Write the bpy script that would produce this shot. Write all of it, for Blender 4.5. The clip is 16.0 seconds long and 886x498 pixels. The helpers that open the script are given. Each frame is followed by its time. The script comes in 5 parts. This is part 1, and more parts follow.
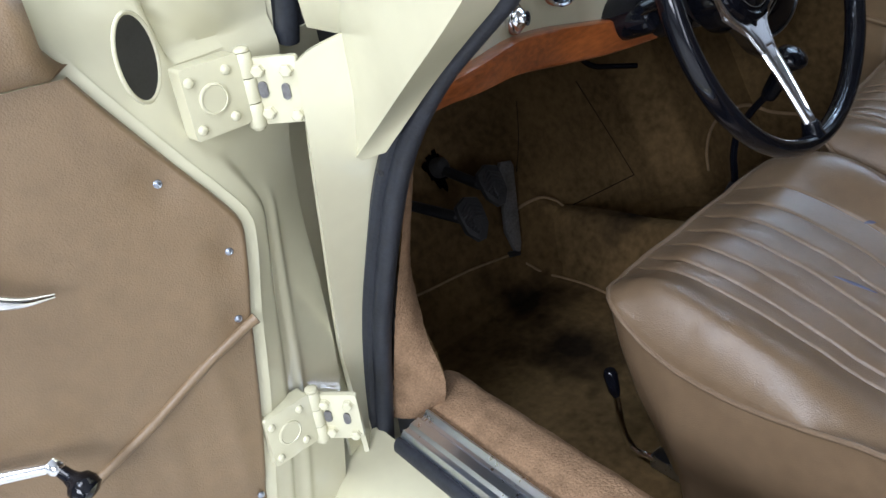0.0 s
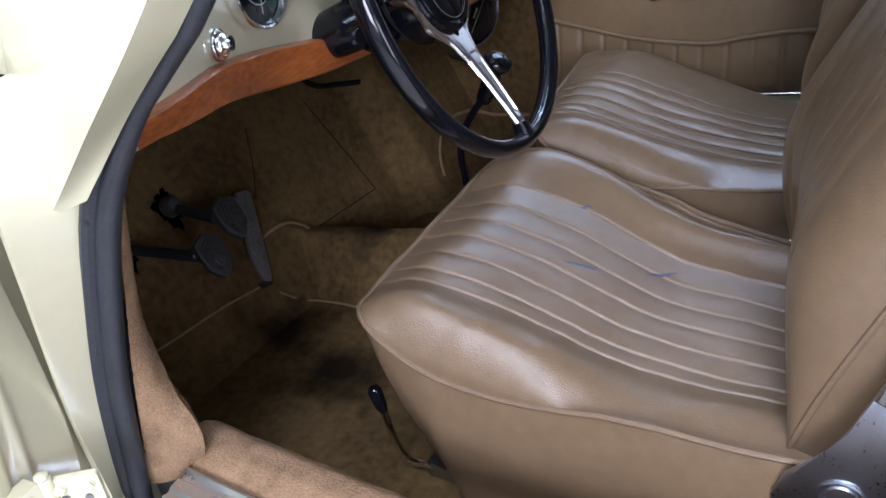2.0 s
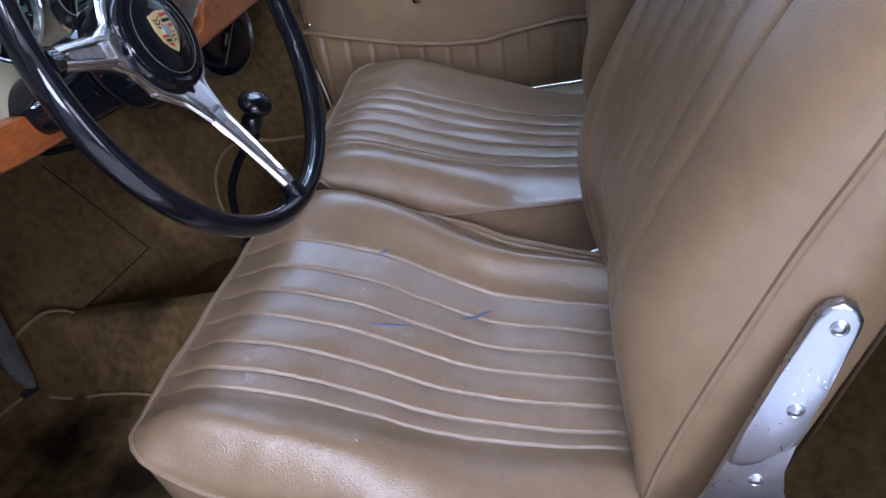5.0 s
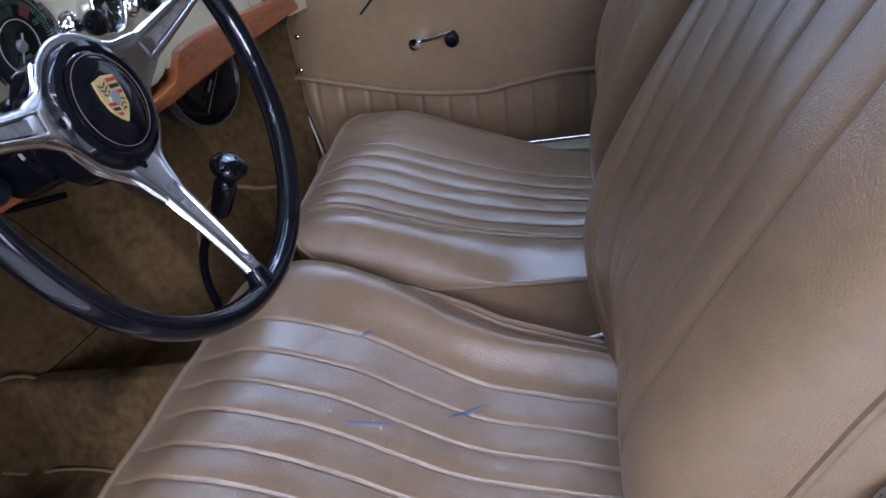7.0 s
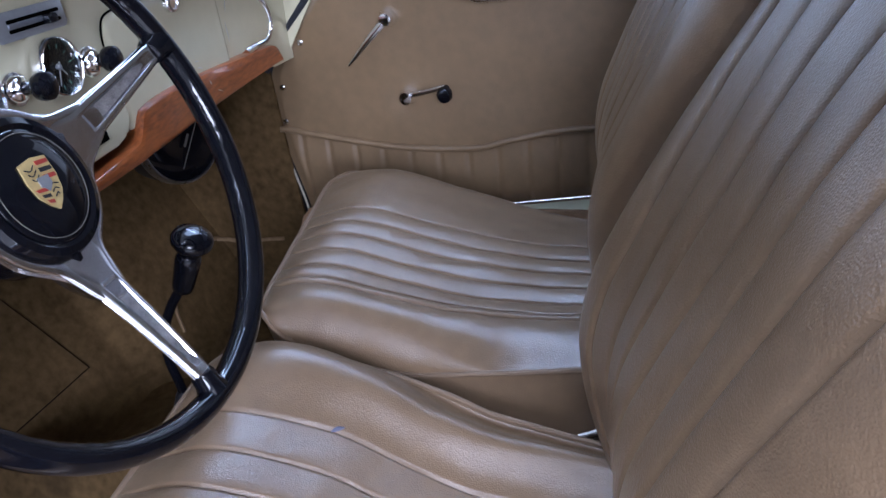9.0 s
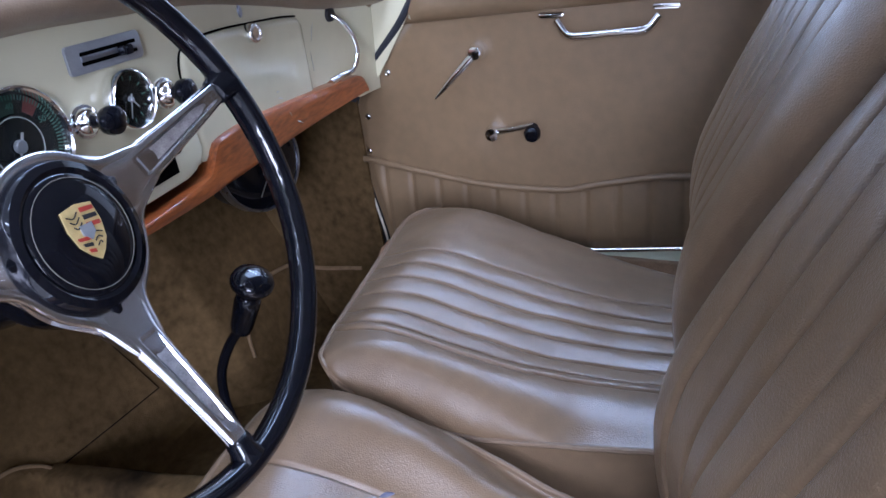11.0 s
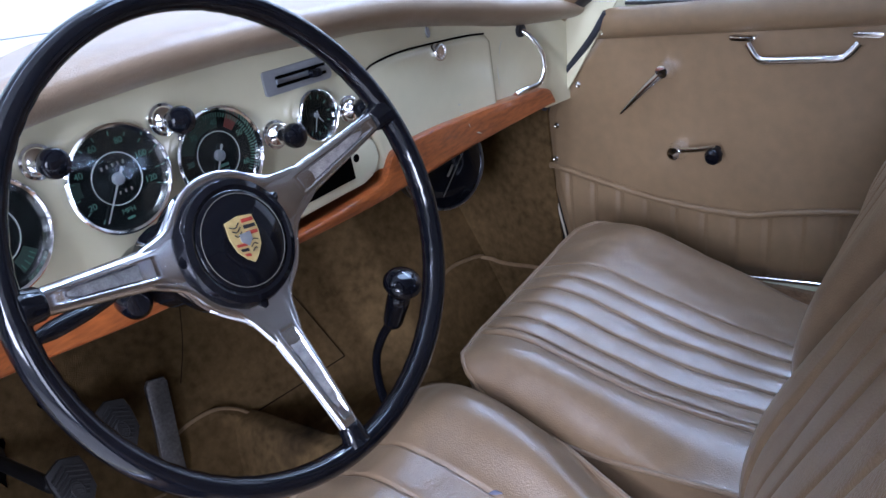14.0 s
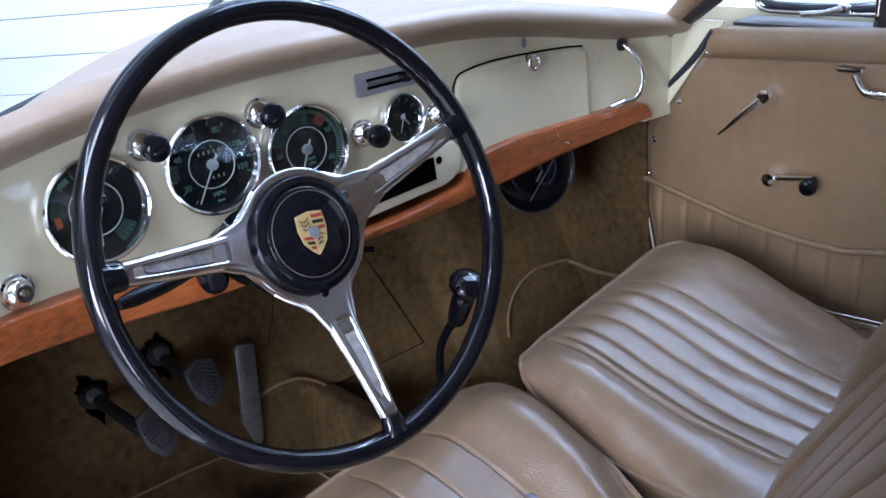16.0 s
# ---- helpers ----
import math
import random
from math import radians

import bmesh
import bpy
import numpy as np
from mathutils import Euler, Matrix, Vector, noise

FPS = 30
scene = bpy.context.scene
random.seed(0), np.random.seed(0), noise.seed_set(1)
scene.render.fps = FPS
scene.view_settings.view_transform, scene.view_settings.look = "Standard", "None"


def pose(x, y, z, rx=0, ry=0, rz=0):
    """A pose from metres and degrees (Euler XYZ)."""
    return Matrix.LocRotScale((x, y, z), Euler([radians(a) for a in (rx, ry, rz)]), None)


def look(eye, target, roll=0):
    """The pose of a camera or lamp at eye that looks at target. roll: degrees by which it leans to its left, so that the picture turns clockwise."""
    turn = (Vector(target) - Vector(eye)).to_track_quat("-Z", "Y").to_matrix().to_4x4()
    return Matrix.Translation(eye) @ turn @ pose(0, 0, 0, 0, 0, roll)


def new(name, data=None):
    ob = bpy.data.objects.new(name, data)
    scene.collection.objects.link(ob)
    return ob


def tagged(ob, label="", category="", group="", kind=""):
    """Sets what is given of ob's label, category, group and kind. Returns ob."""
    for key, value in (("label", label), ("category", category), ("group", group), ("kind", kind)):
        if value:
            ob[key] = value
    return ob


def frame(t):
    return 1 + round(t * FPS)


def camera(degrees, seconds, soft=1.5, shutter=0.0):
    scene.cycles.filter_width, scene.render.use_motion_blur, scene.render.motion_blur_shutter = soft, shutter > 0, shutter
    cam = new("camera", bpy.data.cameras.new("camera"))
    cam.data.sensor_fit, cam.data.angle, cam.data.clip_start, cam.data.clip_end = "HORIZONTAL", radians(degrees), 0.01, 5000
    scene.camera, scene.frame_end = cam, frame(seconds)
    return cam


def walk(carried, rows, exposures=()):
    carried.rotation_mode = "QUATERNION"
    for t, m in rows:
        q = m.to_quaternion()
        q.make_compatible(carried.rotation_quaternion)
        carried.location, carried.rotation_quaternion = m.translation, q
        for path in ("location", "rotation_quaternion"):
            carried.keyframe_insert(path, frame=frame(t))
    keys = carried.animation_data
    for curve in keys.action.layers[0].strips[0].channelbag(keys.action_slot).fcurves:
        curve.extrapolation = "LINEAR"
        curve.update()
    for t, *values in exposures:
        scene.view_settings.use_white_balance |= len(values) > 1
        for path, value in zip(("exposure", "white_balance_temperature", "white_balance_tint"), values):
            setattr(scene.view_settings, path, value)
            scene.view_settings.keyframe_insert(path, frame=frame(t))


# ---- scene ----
cam = camera(57.5, 16.0)
PATH = [
    (0, (-1.0636, -0.4890, 0.8733), (-0.0195, 0.9210, -0.0867), -8.31),
    (0.5, (-1.0517, -0.4910, 0.8699), (0.0984, 0.8320, -0.0928), -7.90),
    (1, (-1.0427, -0.4910, 0.8696), (0.2161, 0.7200, -0.1029), -7.37),
    (1.5, (-1.0338, -0.4920, 0.8683), (0.3128, 0.6110, -0.1143), -7.23),
    (2, (-1.0309, -0.4940, 0.8642), (0.4035, 0.4900, -0.1245), -7.48),
    (2.5, (-1.0218, -0.4920, 0.8669), (0.4709, 0.3770, -0.1428), -8.05),
    (3, (-1.0059, -0.4850, 0.8633), (0.5371, 0.2650, -0.1652), -8.70),
    (3.5, (-0.9849, -0.4740, 0.8626), (0.5884, 0.1770, -0.1860), -9.08),
    (4, (-0.9518, -0.4630, 0.8664), (0.6358, 0.1180, -0.2036), -9.50),
    (4.5, (-0.9116, -0.4600, 0.8700), (0.6757, 0.1060, -0.2090), -10.08),
    (7, (-0.7527, -0.4430, 0.8665), (0.8699, 0.1350, -0.1488), -8.86),
    (7.5, (-0.7266, -0.4430, 0.8666), (0.9023, 0.1370, -0.1379), -8.66),
    (8, (-0.6986, -0.4440, 0.8676), (0.9409, 0.1340, -0.1202), -8.35),
    (8.5, (-0.6725, -0.4410, 0.8707), (0.9755, 0.1370, -0.1034), -8.14),
    (9, (-0.6484, -0.4350, 0.8729), (1.0124, 0.1460, -0.0787), -7.64),
    (11.3, (-0.5710, -0.4370, 0.8822), (1.0132, 0.4060, 0.0003), -7.53),
    (11.5, (-0.5699, -0.4420, 0.8851), (0.9994, 0.4330, 0.0058), -7.77),
    (12, (-0.5655, -0.4630, 0.8970), (0.9498, 0.5030, 0.0186), -8.38),
    (12.5, (-0.5634, -0.4850, 0.9009), (0.9023, 0.5640, 0.0352), -9.37),
    (13, (-0.5621, -0.5070, 0.9089), (0.8499, 0.6210, 0.0521), -9.86),
    (13.5, (-0.5586, -0.5270, 0.9218), (0.7942, 0.6700, 0.0620), -9.65),
    (14, (-0.5513, -0.5480, 0.9315), (0.7315, 0.7220, 0.0712), -9.34),
    (14.5, (-0.5452, -0.5610, 0.9333), (0.6807, 0.7670, 0.0780), -9.01),
    (15, (-0.5389, -0.5790, 0.9421), (0.6249, 0.8020, 0.0839), -8.48),
    (15.5, (-0.5327, -0.5960, 0.9479), (0.5812, 0.8290, 0.0945), -8.02),
    (16, (-0.5272, -0.6100, 0.9607), (0.5386, 0.8500, 0.1060), -7.27),
]
TONE = [(0.0, -1.08, 5530, 12), (1.5, -0.87, 5470, 15), (2.5, -0.50, 5400, 20), (4.0, -0.47, 5200, 20), (7.0, -0.53, 5130, 22), (9.0, -0.37, 5100, 22), (12.0, -0.12, 5010, 23), (16.0, -0.15, 5150, 19)]
walk(cam, [(t, look(eye, target, roll)) for t, eye, target, roll in PATH], TONE)

# ---------------------------------------------------------------- light
world = bpy.data.worlds.new("world")
scene.world = world
world.use_nodes = True
world.node_tree.nodes["Background"].inputs[0].default_value = (0.80, 0.90, 1.0, 1)
world.node_tree.nodes["Background"].inputs[1].default_value = 0.35
scene.view_settings.exposure = 0.0


def area_lamp(name, where, target, sx, sy, watts, color=(1, 1, 1)):
    lamp = bpy.data.lights.new(name, "AREA")
    lamp.shape, lamp.size, lamp.size_y, lamp.energy, lamp.color = "RECTANGLE", sx, sy, watts, color
    ob = new(name, lamp)
    ob.matrix_world = look(where, target)
    return tagged(ob, kind="structure")


# ceiling and fluorescent tube lamps of the hall, unseen, set from highlights
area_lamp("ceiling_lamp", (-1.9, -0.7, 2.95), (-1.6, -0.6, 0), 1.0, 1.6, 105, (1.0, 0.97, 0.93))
# two added fill lamps, no doorway known: cushion sides first, then the footwell
area_lamp("fill_light", (-4.2, -2.0, 1.9), (-0.3, 0.0, 0.4), 1.6, 1.6, 295, (1.0, 0.97, 0.93))
area_lamp("fill_light", (-2.9, -5.9, 1.4), (-0.4, 0.4, 0.25), 3.0, 2.4, 235, (1.0, 0.97, 0.94))
area_lamp("ceiling_lamp", (1.95, -0.25, 2.95), (1.9, -0.25, 0), 1.5, 2.4, 125, (0.70, 0.85, 1.0))
area_lamp("tube_lamp", (-2.3, 0.2, 2.95), (-2.3, 0.2, 0), 0.13, 2.4, 35, (0.86, 0.93, 1.0))
area_lamp("tube_lamp", (0.2, 1.15, 2.95), (0.2, 1.15, 0), 3.0, 0.13, 20, (0.74, 0.87, 1.0))
area_lamp("tube_lamp", (2.2, 0.9, 2.95), (2.2, 0.9, 0), 0.13, 2.4, 52, (0.74, 0.87, 1.0))
WALL = pose(0.37, 4.29, 0, 0, 0, -55)       # the white boarded wall, turned askew so its boards slope right in view
# unseen lamp, added only to bring the boarded wall near white
area_lamp("wall_brightener", WALL @ Vector((0, -0.8, 2.95)), WALL @ Vector((0, 0.3, 0.9)), 7.0, 0.4, 75, (0.66, 0.85, 1.0))

# ---------------------------------------------------------------- materials


def material(name, color, rough=0.5, metal=0.0, var=0.0, scale=20.0, bump=0.0, bump_scale=200.0, coat=0.0, second=None,
             stretch=None, spec=0.5, sheen=0.0, rough_var=0.0, detail=6.0):
    """Principled material: colour varied by two noises, fine relief by a third."""
    m = bpy.data.materials.new(name)
    m.use_nodes = True
    t, n = m.node_tree, m.node_tree.nodes
    b = n["Principled BSDF"]
    b.inputs["Base Color"].default_value = (*color, 1)
    b.inputs["Roughness"].default_value, b.inputs["Metallic"].default_value = rough, metal
    b.inputs["Coat Weight"].default_value, b.inputs["Specular IOR Level"].default_value = coat, spec
    b.inputs["Coat Roughness"].default_value = 0.06
    b.inputs["Sheen Weight"].default_value = sheen
    co = n.new("ShaderNodeTexCoord")
    mp = n.new("ShaderNodeMapping")
    t.links.new(co.outputs["Object"], mp.inputs[0])
    if stretch:
        mp.inputs["Scale"].default_value = stretch
    if var > 0:
        big, small = n.new("ShaderNodeTexNoise"), n.new("ShaderNodeTexNoise")
        big.inputs["Scale"].default_value, small.inputs["Scale"].default_value = scale, scale * 9
        big.inputs["Detail"].default_value = small.inputs["Detail"].default_value = detail
        mix, ramp = n.new("ShaderNodeMath"), n.new("ShaderNodeValToRGB")
        half = n.new("ShaderNodeMath")
        half.operation, half.inputs[1].default_value = "MULTIPLY", 0.5
        mix.operation = "MULTIPLY_ADD"
        mix.inputs[1].default_value = 0.5
        for x in (big, small):
            t.links.new(mp.outputs[0], x.inputs["Vector"])
        t.links.new(small.outputs[0], half.inputs[0])
        t.links.new(big.outputs[0], mix.inputs[0])
        t.links.new(half.outputs[0], mix.inputs[2])
        t.links.new(mix.outputs[0], ramp.inputs[0])
        lo = second or tuple(c * (1 - var) for c in color)
        hi = tuple(min(1, c * (1 + var)) for c in color)
        ramp.color_ramp.elements[0].position, ramp.color_ramp.elements[1].position = 0.32, 0.68
        ramp.color_ramp.elements[0].color, ramp.color_ramp.elements[1].color = (*lo, 1), (*hi, 1)
        t.links.new(ramp.outputs[0], b.inputs["Base Color"])
        if rough_var:
            rr = n.new("ShaderNodeMapRange")
            rr.inputs[1].default_value, rr.inputs[2].default_value = 0.3, 0.7
            rr.inputs[3].default_value, rr.inputs[4].default_value = max(0.02, rough - rough_var), min(1, rough + rough_var)
            t.links.new(mix.outputs[0], rr.inputs[0])
            t.links.new(rr.outputs[0], b.inputs["Roughness"])
    if bump > 0:
        f, bp = n.new("ShaderNodeTexNoise"), n.new("ShaderNodeBump")
        f.inputs["Scale"].default_value, f.inputs["Detail"].default_value = bump_scale, 3
        bp.inputs["Strength"].default_value, bp.inputs["Distance"].default_value = bump, 0.002
        t.links.new(mp.outputs[0], f.inputs["Vector"])
        t.links.new(f.outputs[0], bp.inputs["Height"])
        t.links.new(bp.outputs[0], b.inputs["Normal"])
    return m


def leather_material(name, color, rough):
    """Leatherette: pebbled grain with soft stretch wrinkles, slightly uneven colour and gloss."""
    m = material(name, color, rough, var=0.12, scale=6.0, spec=0.62, detail=4.0)
    t, n = m.node_tree, m.node_tree.nodes
    b = n["Principled BSDF"]
    co = n.new("ShaderNodeTexCoord")
    grain, fold, wave = n.new("ShaderNodeTexVoronoi"), n.new("ShaderNodeTexNoise"), n.new("ShaderNodeTexNoise")
    grain.inputs["Scale"].default_value = 620
    fold.inputs["Scale"].default_value, fold.inputs["Detail"].default_value, fold.inputs["Distortion"].default_value = 150, 3, 0.4
    wave.inputs["Scale"].default_value, wave.inputs["Detail"].default_value = 9, 1
    one, two = n.new("ShaderNodeBump"), n.new("ShaderNodeBump")
    three = n.new("ShaderNodeBump")
    one.inputs["Strength"].default_value, one.inputs["Distance"].default_value = 0.45, 0.0005
    two.inputs["Strength"].default_value, two.inputs["Distance"].default_value = 0.10, 0.0010
    three.inputs["Strength"].default_value, three.inputs["Distance"].default_value = 0.10, 0.004
    for x in (grain, fold, wave):
        t.links.new(co.outputs["Object"], x.inputs["Vector"])
    t.links.new(grain.outputs["Distance"], one.inputs["Height"])
    t.links.new(fold.outputs[0], two.inputs["Height"])
    t.links.new(wave.outputs[0], three.inputs["Height"])
    t.links.new(one.outputs[0], two.inputs["Normal"])
    t.links.new(two.outputs[0], three.inputs["Normal"])
    # patches of fine crinkles
    squeeze, crinkle, patch, ramp, mul, four = (n.new(k) for k in ("ShaderNodeMapping", "ShaderNodeTexNoise", "ShaderNodeTexNoise", "ShaderNodeMapRange", "ShaderNodeMath", "ShaderNodeBump"))
    squeeze.inputs["Scale"].default_value = (0.45, 1.0, 0.7)
    squeeze.inputs["Rotation"].default_value = (0, 0, 0.35)
    crinkle.inputs["Scale"].default_value, crinkle.inputs["Detail"].default_value, crinkle.inputs["Distortion"].default_value = 330, 2, 1.2
    patch.inputs["Scale"].default_value, patch.inputs["Detail"].default_value = 8, 2
    ramp.inputs[1].default_value, ramp.inputs[2].default_value = 0.44, 0.62
    mul.operation = "MULTIPLY"
    four.inputs["Strength"].default_value, four.inputs["Distance"].default_value = 0.32, 0.0009
    t.links.new(co.outputs["Object"], squeeze.inputs[0])
    t.links.new(squeeze.outputs[0], crinkle.inputs["Vector"])
    t.links.new(co.outputs["Object"], patch.inputs["Vector"])
    t.links.new(patch.outputs[0], ramp.inputs[0])
    t.links.new(crinkle.outputs[0], mul.inputs[0])
    t.links.new(ramp.outputs[0], mul.inputs[1])
    t.links.new(mul.outputs[0], four.inputs["Height"])
    t.links.new(three.outputs[0], four.inputs["Normal"])
    t.links.new(four.outputs[0], b.inputs["Normal"])
    return m


def glass_material(name, gloss=0.06):
    """Thin clear pane: light passes straight through, with a weak mirror gloss."""
    m = bpy.data.materials.new(name)
    m.use_nodes = True
    t, n = m.node_tree, m.node_tree.nodes
    clear, shine, mix = n.new("ShaderNodeBsdfTransparent"), n.new("ShaderNodeBsdfGlossy"), n.new("ShaderNodeMixShader")
    clear.inputs[0].default_value = (0.96, 0.98, 0.97, 1)
    shine.inputs["Roughness"].default_value = 0.02
    mix.inputs[0].default_value = gloss
    t.links.new(clear.outputs[0], mix.inputs[1])
    t.links.new(shine.outputs[0], mix.inputs[2])
    t.links.new(mix.outputs[0], n["Material Output"].inputs[0])
    return m


LEATHER = leather_material("tan_leatherette", (0.174, 0.118, 0.068), 0.28)
PANEL = leather_material("tan_door_vinyl", (0.205, 0.139, 0.073), 0.42)
PADDING = leather_material("tan_dash_vinyl", (0.25, 0.186, 0.125), 0.34)
PIPING = material("tan_piping", (0.178, 0.122, 0.073), 0.45, var=0.1, scale=60, bump=0.1, bump_scale=900)
CARPET = material("brown_carpet", (0.124, 0.080, 0.034), 1.0, var=0.48, scale=7, bump=0.9, bump_scale=700, spec=0.05, detail=4)
CARPET_LIGHT = material("tan_carpet", (0.275, 0.178, 0.105), 1.0, var=0.34, scale=42, bump=1.0, bump_scale=330, spec=0.05)
BINDING = material("carpet_binding", (0.255, 0.168, 0.084), 0.8, var=0.25, scale=60, bump=0.3, bump_scale=900)
STAIN = material("black_worn_carpet", (0.016, 0.011, 0.008), 1.0, var=0.4, scale=25, bump=0.8, bump_scale=700, spec=0.1)
def stained(name, spots):
    """Brown carpet, darkened in soft patches (x, y, radius x, radius y)."""
    m = material(name, (0.124, 0.080, 0.034), 1.0, var=0.48, scale=7, bump=0.9, bump_scale=700, spec=0.05, detail=4)
    t, n = m.node_tree, m.node_tree.nodes
    b = n["Principled BSDF"]
    last = b.inputs["Base Color"].links[0].from_socket
    co, ragged = n.new("ShaderNodeTexCoord"), n.new("ShaderNodeTexNoise")
    ragged.inputs["Scale"].default_value, ragged.inputs["Detail"].default_value = 11, 4
    t.links.new(co.outputs["Object"], ragged.inputs["Vector"])
    for x, y, rx, ry in spots:
        mp, ln, add, ramp, mix = n.new("ShaderNodeMapping"), n.new("ShaderNodeVectorMath"), n.new("ShaderNodeMath"), n.new("ShaderNodeValToRGB"), n.new("ShaderNodeMix")
        mp.inputs["Location"].default_value = (-x / rx, -y / ry, 0)
        mp.inputs["Scale"].default_value = (1 / rx, 1 / ry, 0)
        ln.operation, add.operation = "LENGTH", "ADD"
        t.links.new(co.outputs["Object"], mp.inputs[0])
        t.links.new(mp.outputs[0], ln.inputs[0])
        t.links.new(ln.outputs["Value"], add.inputs[0])
        t.links.new(ragged.outputs[0], add.inputs[1])
        t.links.new(add.outputs[0], ramp.inputs[0])
        ramp.color_ramp.elements[0].position, ramp.color_ramp.elements[1].position = 0.62, 1.0
        ramp.color_ramp.elements[0].color, ramp.color_ramp.elements[1].color = (0.88, 0.88, 0.88, 1), (0, 0, 0, 1)
        mix.data_type = "RGBA"
        t.links.new(ramp.outputs[0], mix.inputs["Factor"])
        t.links.new(last, mix.inputs[6])
        mix.inputs[7].default_value = (0.008, 0.006, 0.005, 1)
        last = mix.outputs[2]
    t.links.new(last, b.inputs["Base Color"])
    return m


# worn black patches by the pedals; those near x = 0.05 simply darken
TOE_CARPET = stained("toe_board_carpet", [(0.05, 0.42, 0.14, 0.12), (-0.185, 0.46, 0.17, 0.14)])
WORN = stained("worn_brown_carpet", [(-0.185, 0.46, 0.17, 0.22), (-0.245, 0.30, 0.20, 0.30), (0.04, 0.38, 0.22, 0.20)])
CREAM = material("cream_paint", (0.625, 0.595, 0.412), 0.20, var=0.035, scale=5, coat=0.6, bump=0.02, bump_scale=60)
WOOD = material("varnished_wood", (0.31, 0.088, 0.019), 0.30, var=0.35, scale=5, coat=0.45, stretch=(1.0, 5.0, 5.0), second=(0.10, 0.026, 0.007), detail=8)
CHROME = material("chrome", (0.92, 0.93, 0.95), 0.10, 1.0, var=0.06, scale=40, rough_var=0.04)
PLATE = material("worn_chrome", (0.44, 0.48, 0.56), 0.30, 1.0, var=0.08, scale=30, rough_var=0.05, bump=0.02, bump_scale=30)
ALLOY = material("satin_alloy", (0.80, 0.80, 0.83), 0.19, 1.0, var=0.05, scale=12, rough_var=0.06)
STRIP = material("brushed_aluminium", (0.74, 0.80, 0.90), 0.30, 1.0, var=0.05, scale=14, rough_var=0.05)
BLACK = material("black_enamel", (0.004, 0.0045, 0.007), 0.07, var=0.3, scale=60, rough_var=0.03, spec=0.42)
# steel parts, and also sheets painted dark in place of shaded gaps
DARK = material("black_steel_and_shade", (0.014, 0.014, 0.016), 0.5, var=0.4, scale=40)
RUBBER = material("black_rubber", (0.020, 0.023, 0.031), 0.55, var=0.35, scale=25, bump=0.25, bump_scale=220)
PEDAL = material("black_pedal_rubber", (0.030, 0.029, 0.029), 0.5, var=0.35, scale=60, bump=0.3, bump_scale=300)
FACE = material("gauge_face", (0.008, 0.010, 0.010), 0.12, var=0.2, scale=60)
GREEN = material("green_print", (0.05, 0.125, 0.09), 0.6)
GREENBAND = material("green_band", (0.012, 0.030, 0.021), 0.6, var=0.15, scale=200)
REDBAND = material("red_band", (0.10, 0.022, 0.016), 0.6)
ORANGE = material("orange_lamp", (0.30, 0.07, 0.02), 0.4)
WHITE = material("pale_print", (0.45, 0.47, 0.44), 0.5)
NEEDLE = material("needle_metal", (0.55, 0.56, 0.55), 0.4, 0.6)
GOLD = material("gold_enamel", (0.60, 0.46, 0.19), 0.35, 0.3, var=0.15, scale=200)
RED = material("red_enamel", (0.33, 0.04, 0.025), 0.3)
GREY = material("radio_grey", (0.33, 0.35, 0.37), 0.35, 0.5, var=0.1, scale=60)
# flat black, painted as the shade inside slots, holes, gaps and tears
HOLE = material("hole_shade_black", (0.002, 0.002, 0.002), 1.0, spec=0.0)
DIM = material("dim_print", (0.13, 0.12, 0.10), 0.6)
KNURL = material("knurled_alloy", (0.40, 0.385, 0.37), 0.45, 1.0, var=0.45, scale=110, bump=0.7, bump_scale=800)
RIMBLACK = material("aged_black_rim", (0.004, 0.0045, 0.007), 0.09, var=0.5, scale=70, rough_var=0.07, spec=0.45, bump=0.035, bump_scale=130)
STEELGREY = material("worn_steel_and_slot_shade", (0.20, 0.195, 0.19), 0.40, 0.6, var=0.4, scale=25)
INK = material("ink_mark", (0.075, 0.08, 0.13), 0.5)
GREYPAINT = material("pale_wall_paint", (0.80, 0.80, 0.79), 0.7, var=0.06, scale=2)
# dark only to weaken the sheen that the unseen east wall throws
SLATE = material("sheen_cut_wall_paint", (0.26, 0.26, 0.27), 0.7, var=0.08, scale=2)
WALLPAINT = material("white_siding_paint", (0.82, 0.83, 0.83), 0.5, var=0.03, scale=2)
CEILINGPAINT = material("white_ceiling_paint", (0.72, 0.72, 0.72), 0.8, var=0.06, scale=2)
CONCRETE = material("sealed_concrete", (0.58, 0.57, 0.55), 0.45, var=0.2, scale=3, bump=0.1, bump_scale=80)
LINING = material("grey_shade_panel", (0.42, 0.40, 0.37), 0.9, var=0.08, scale=30)
FRAME = material("dark_window_frame", (0.030, 0.027, 0.026), 0.5, var=0.2, scale=30)
GLASS = glass_material("window_glass")
LENS = glass_material("gauge_glass", 0.05)

# ---------------------------------------------------------------- mesh helpers


def thing(name, where, label, category, kind="", group=""):
    ob = new(name)
    ob.empty_display_size = 0.05
    ob.location = where
    return tagged(ob, label, category, group, kind)


def link_mesh(name, me, mat, parent=None, label="", smooth=True):
    if mat is not None:
        me.materials.clear()
        me.materials.append(mat)
    for p in me.polygons:
        p.use_smooth = smooth
    ob = new(name, me)
    if parent is not None:
        ob.parent = parent
        if parent.parent is None:
            ob.matrix_parent_inverse = parent.matrix_basis.inverted()
    if label:
        ob["label"] = label
    return ob


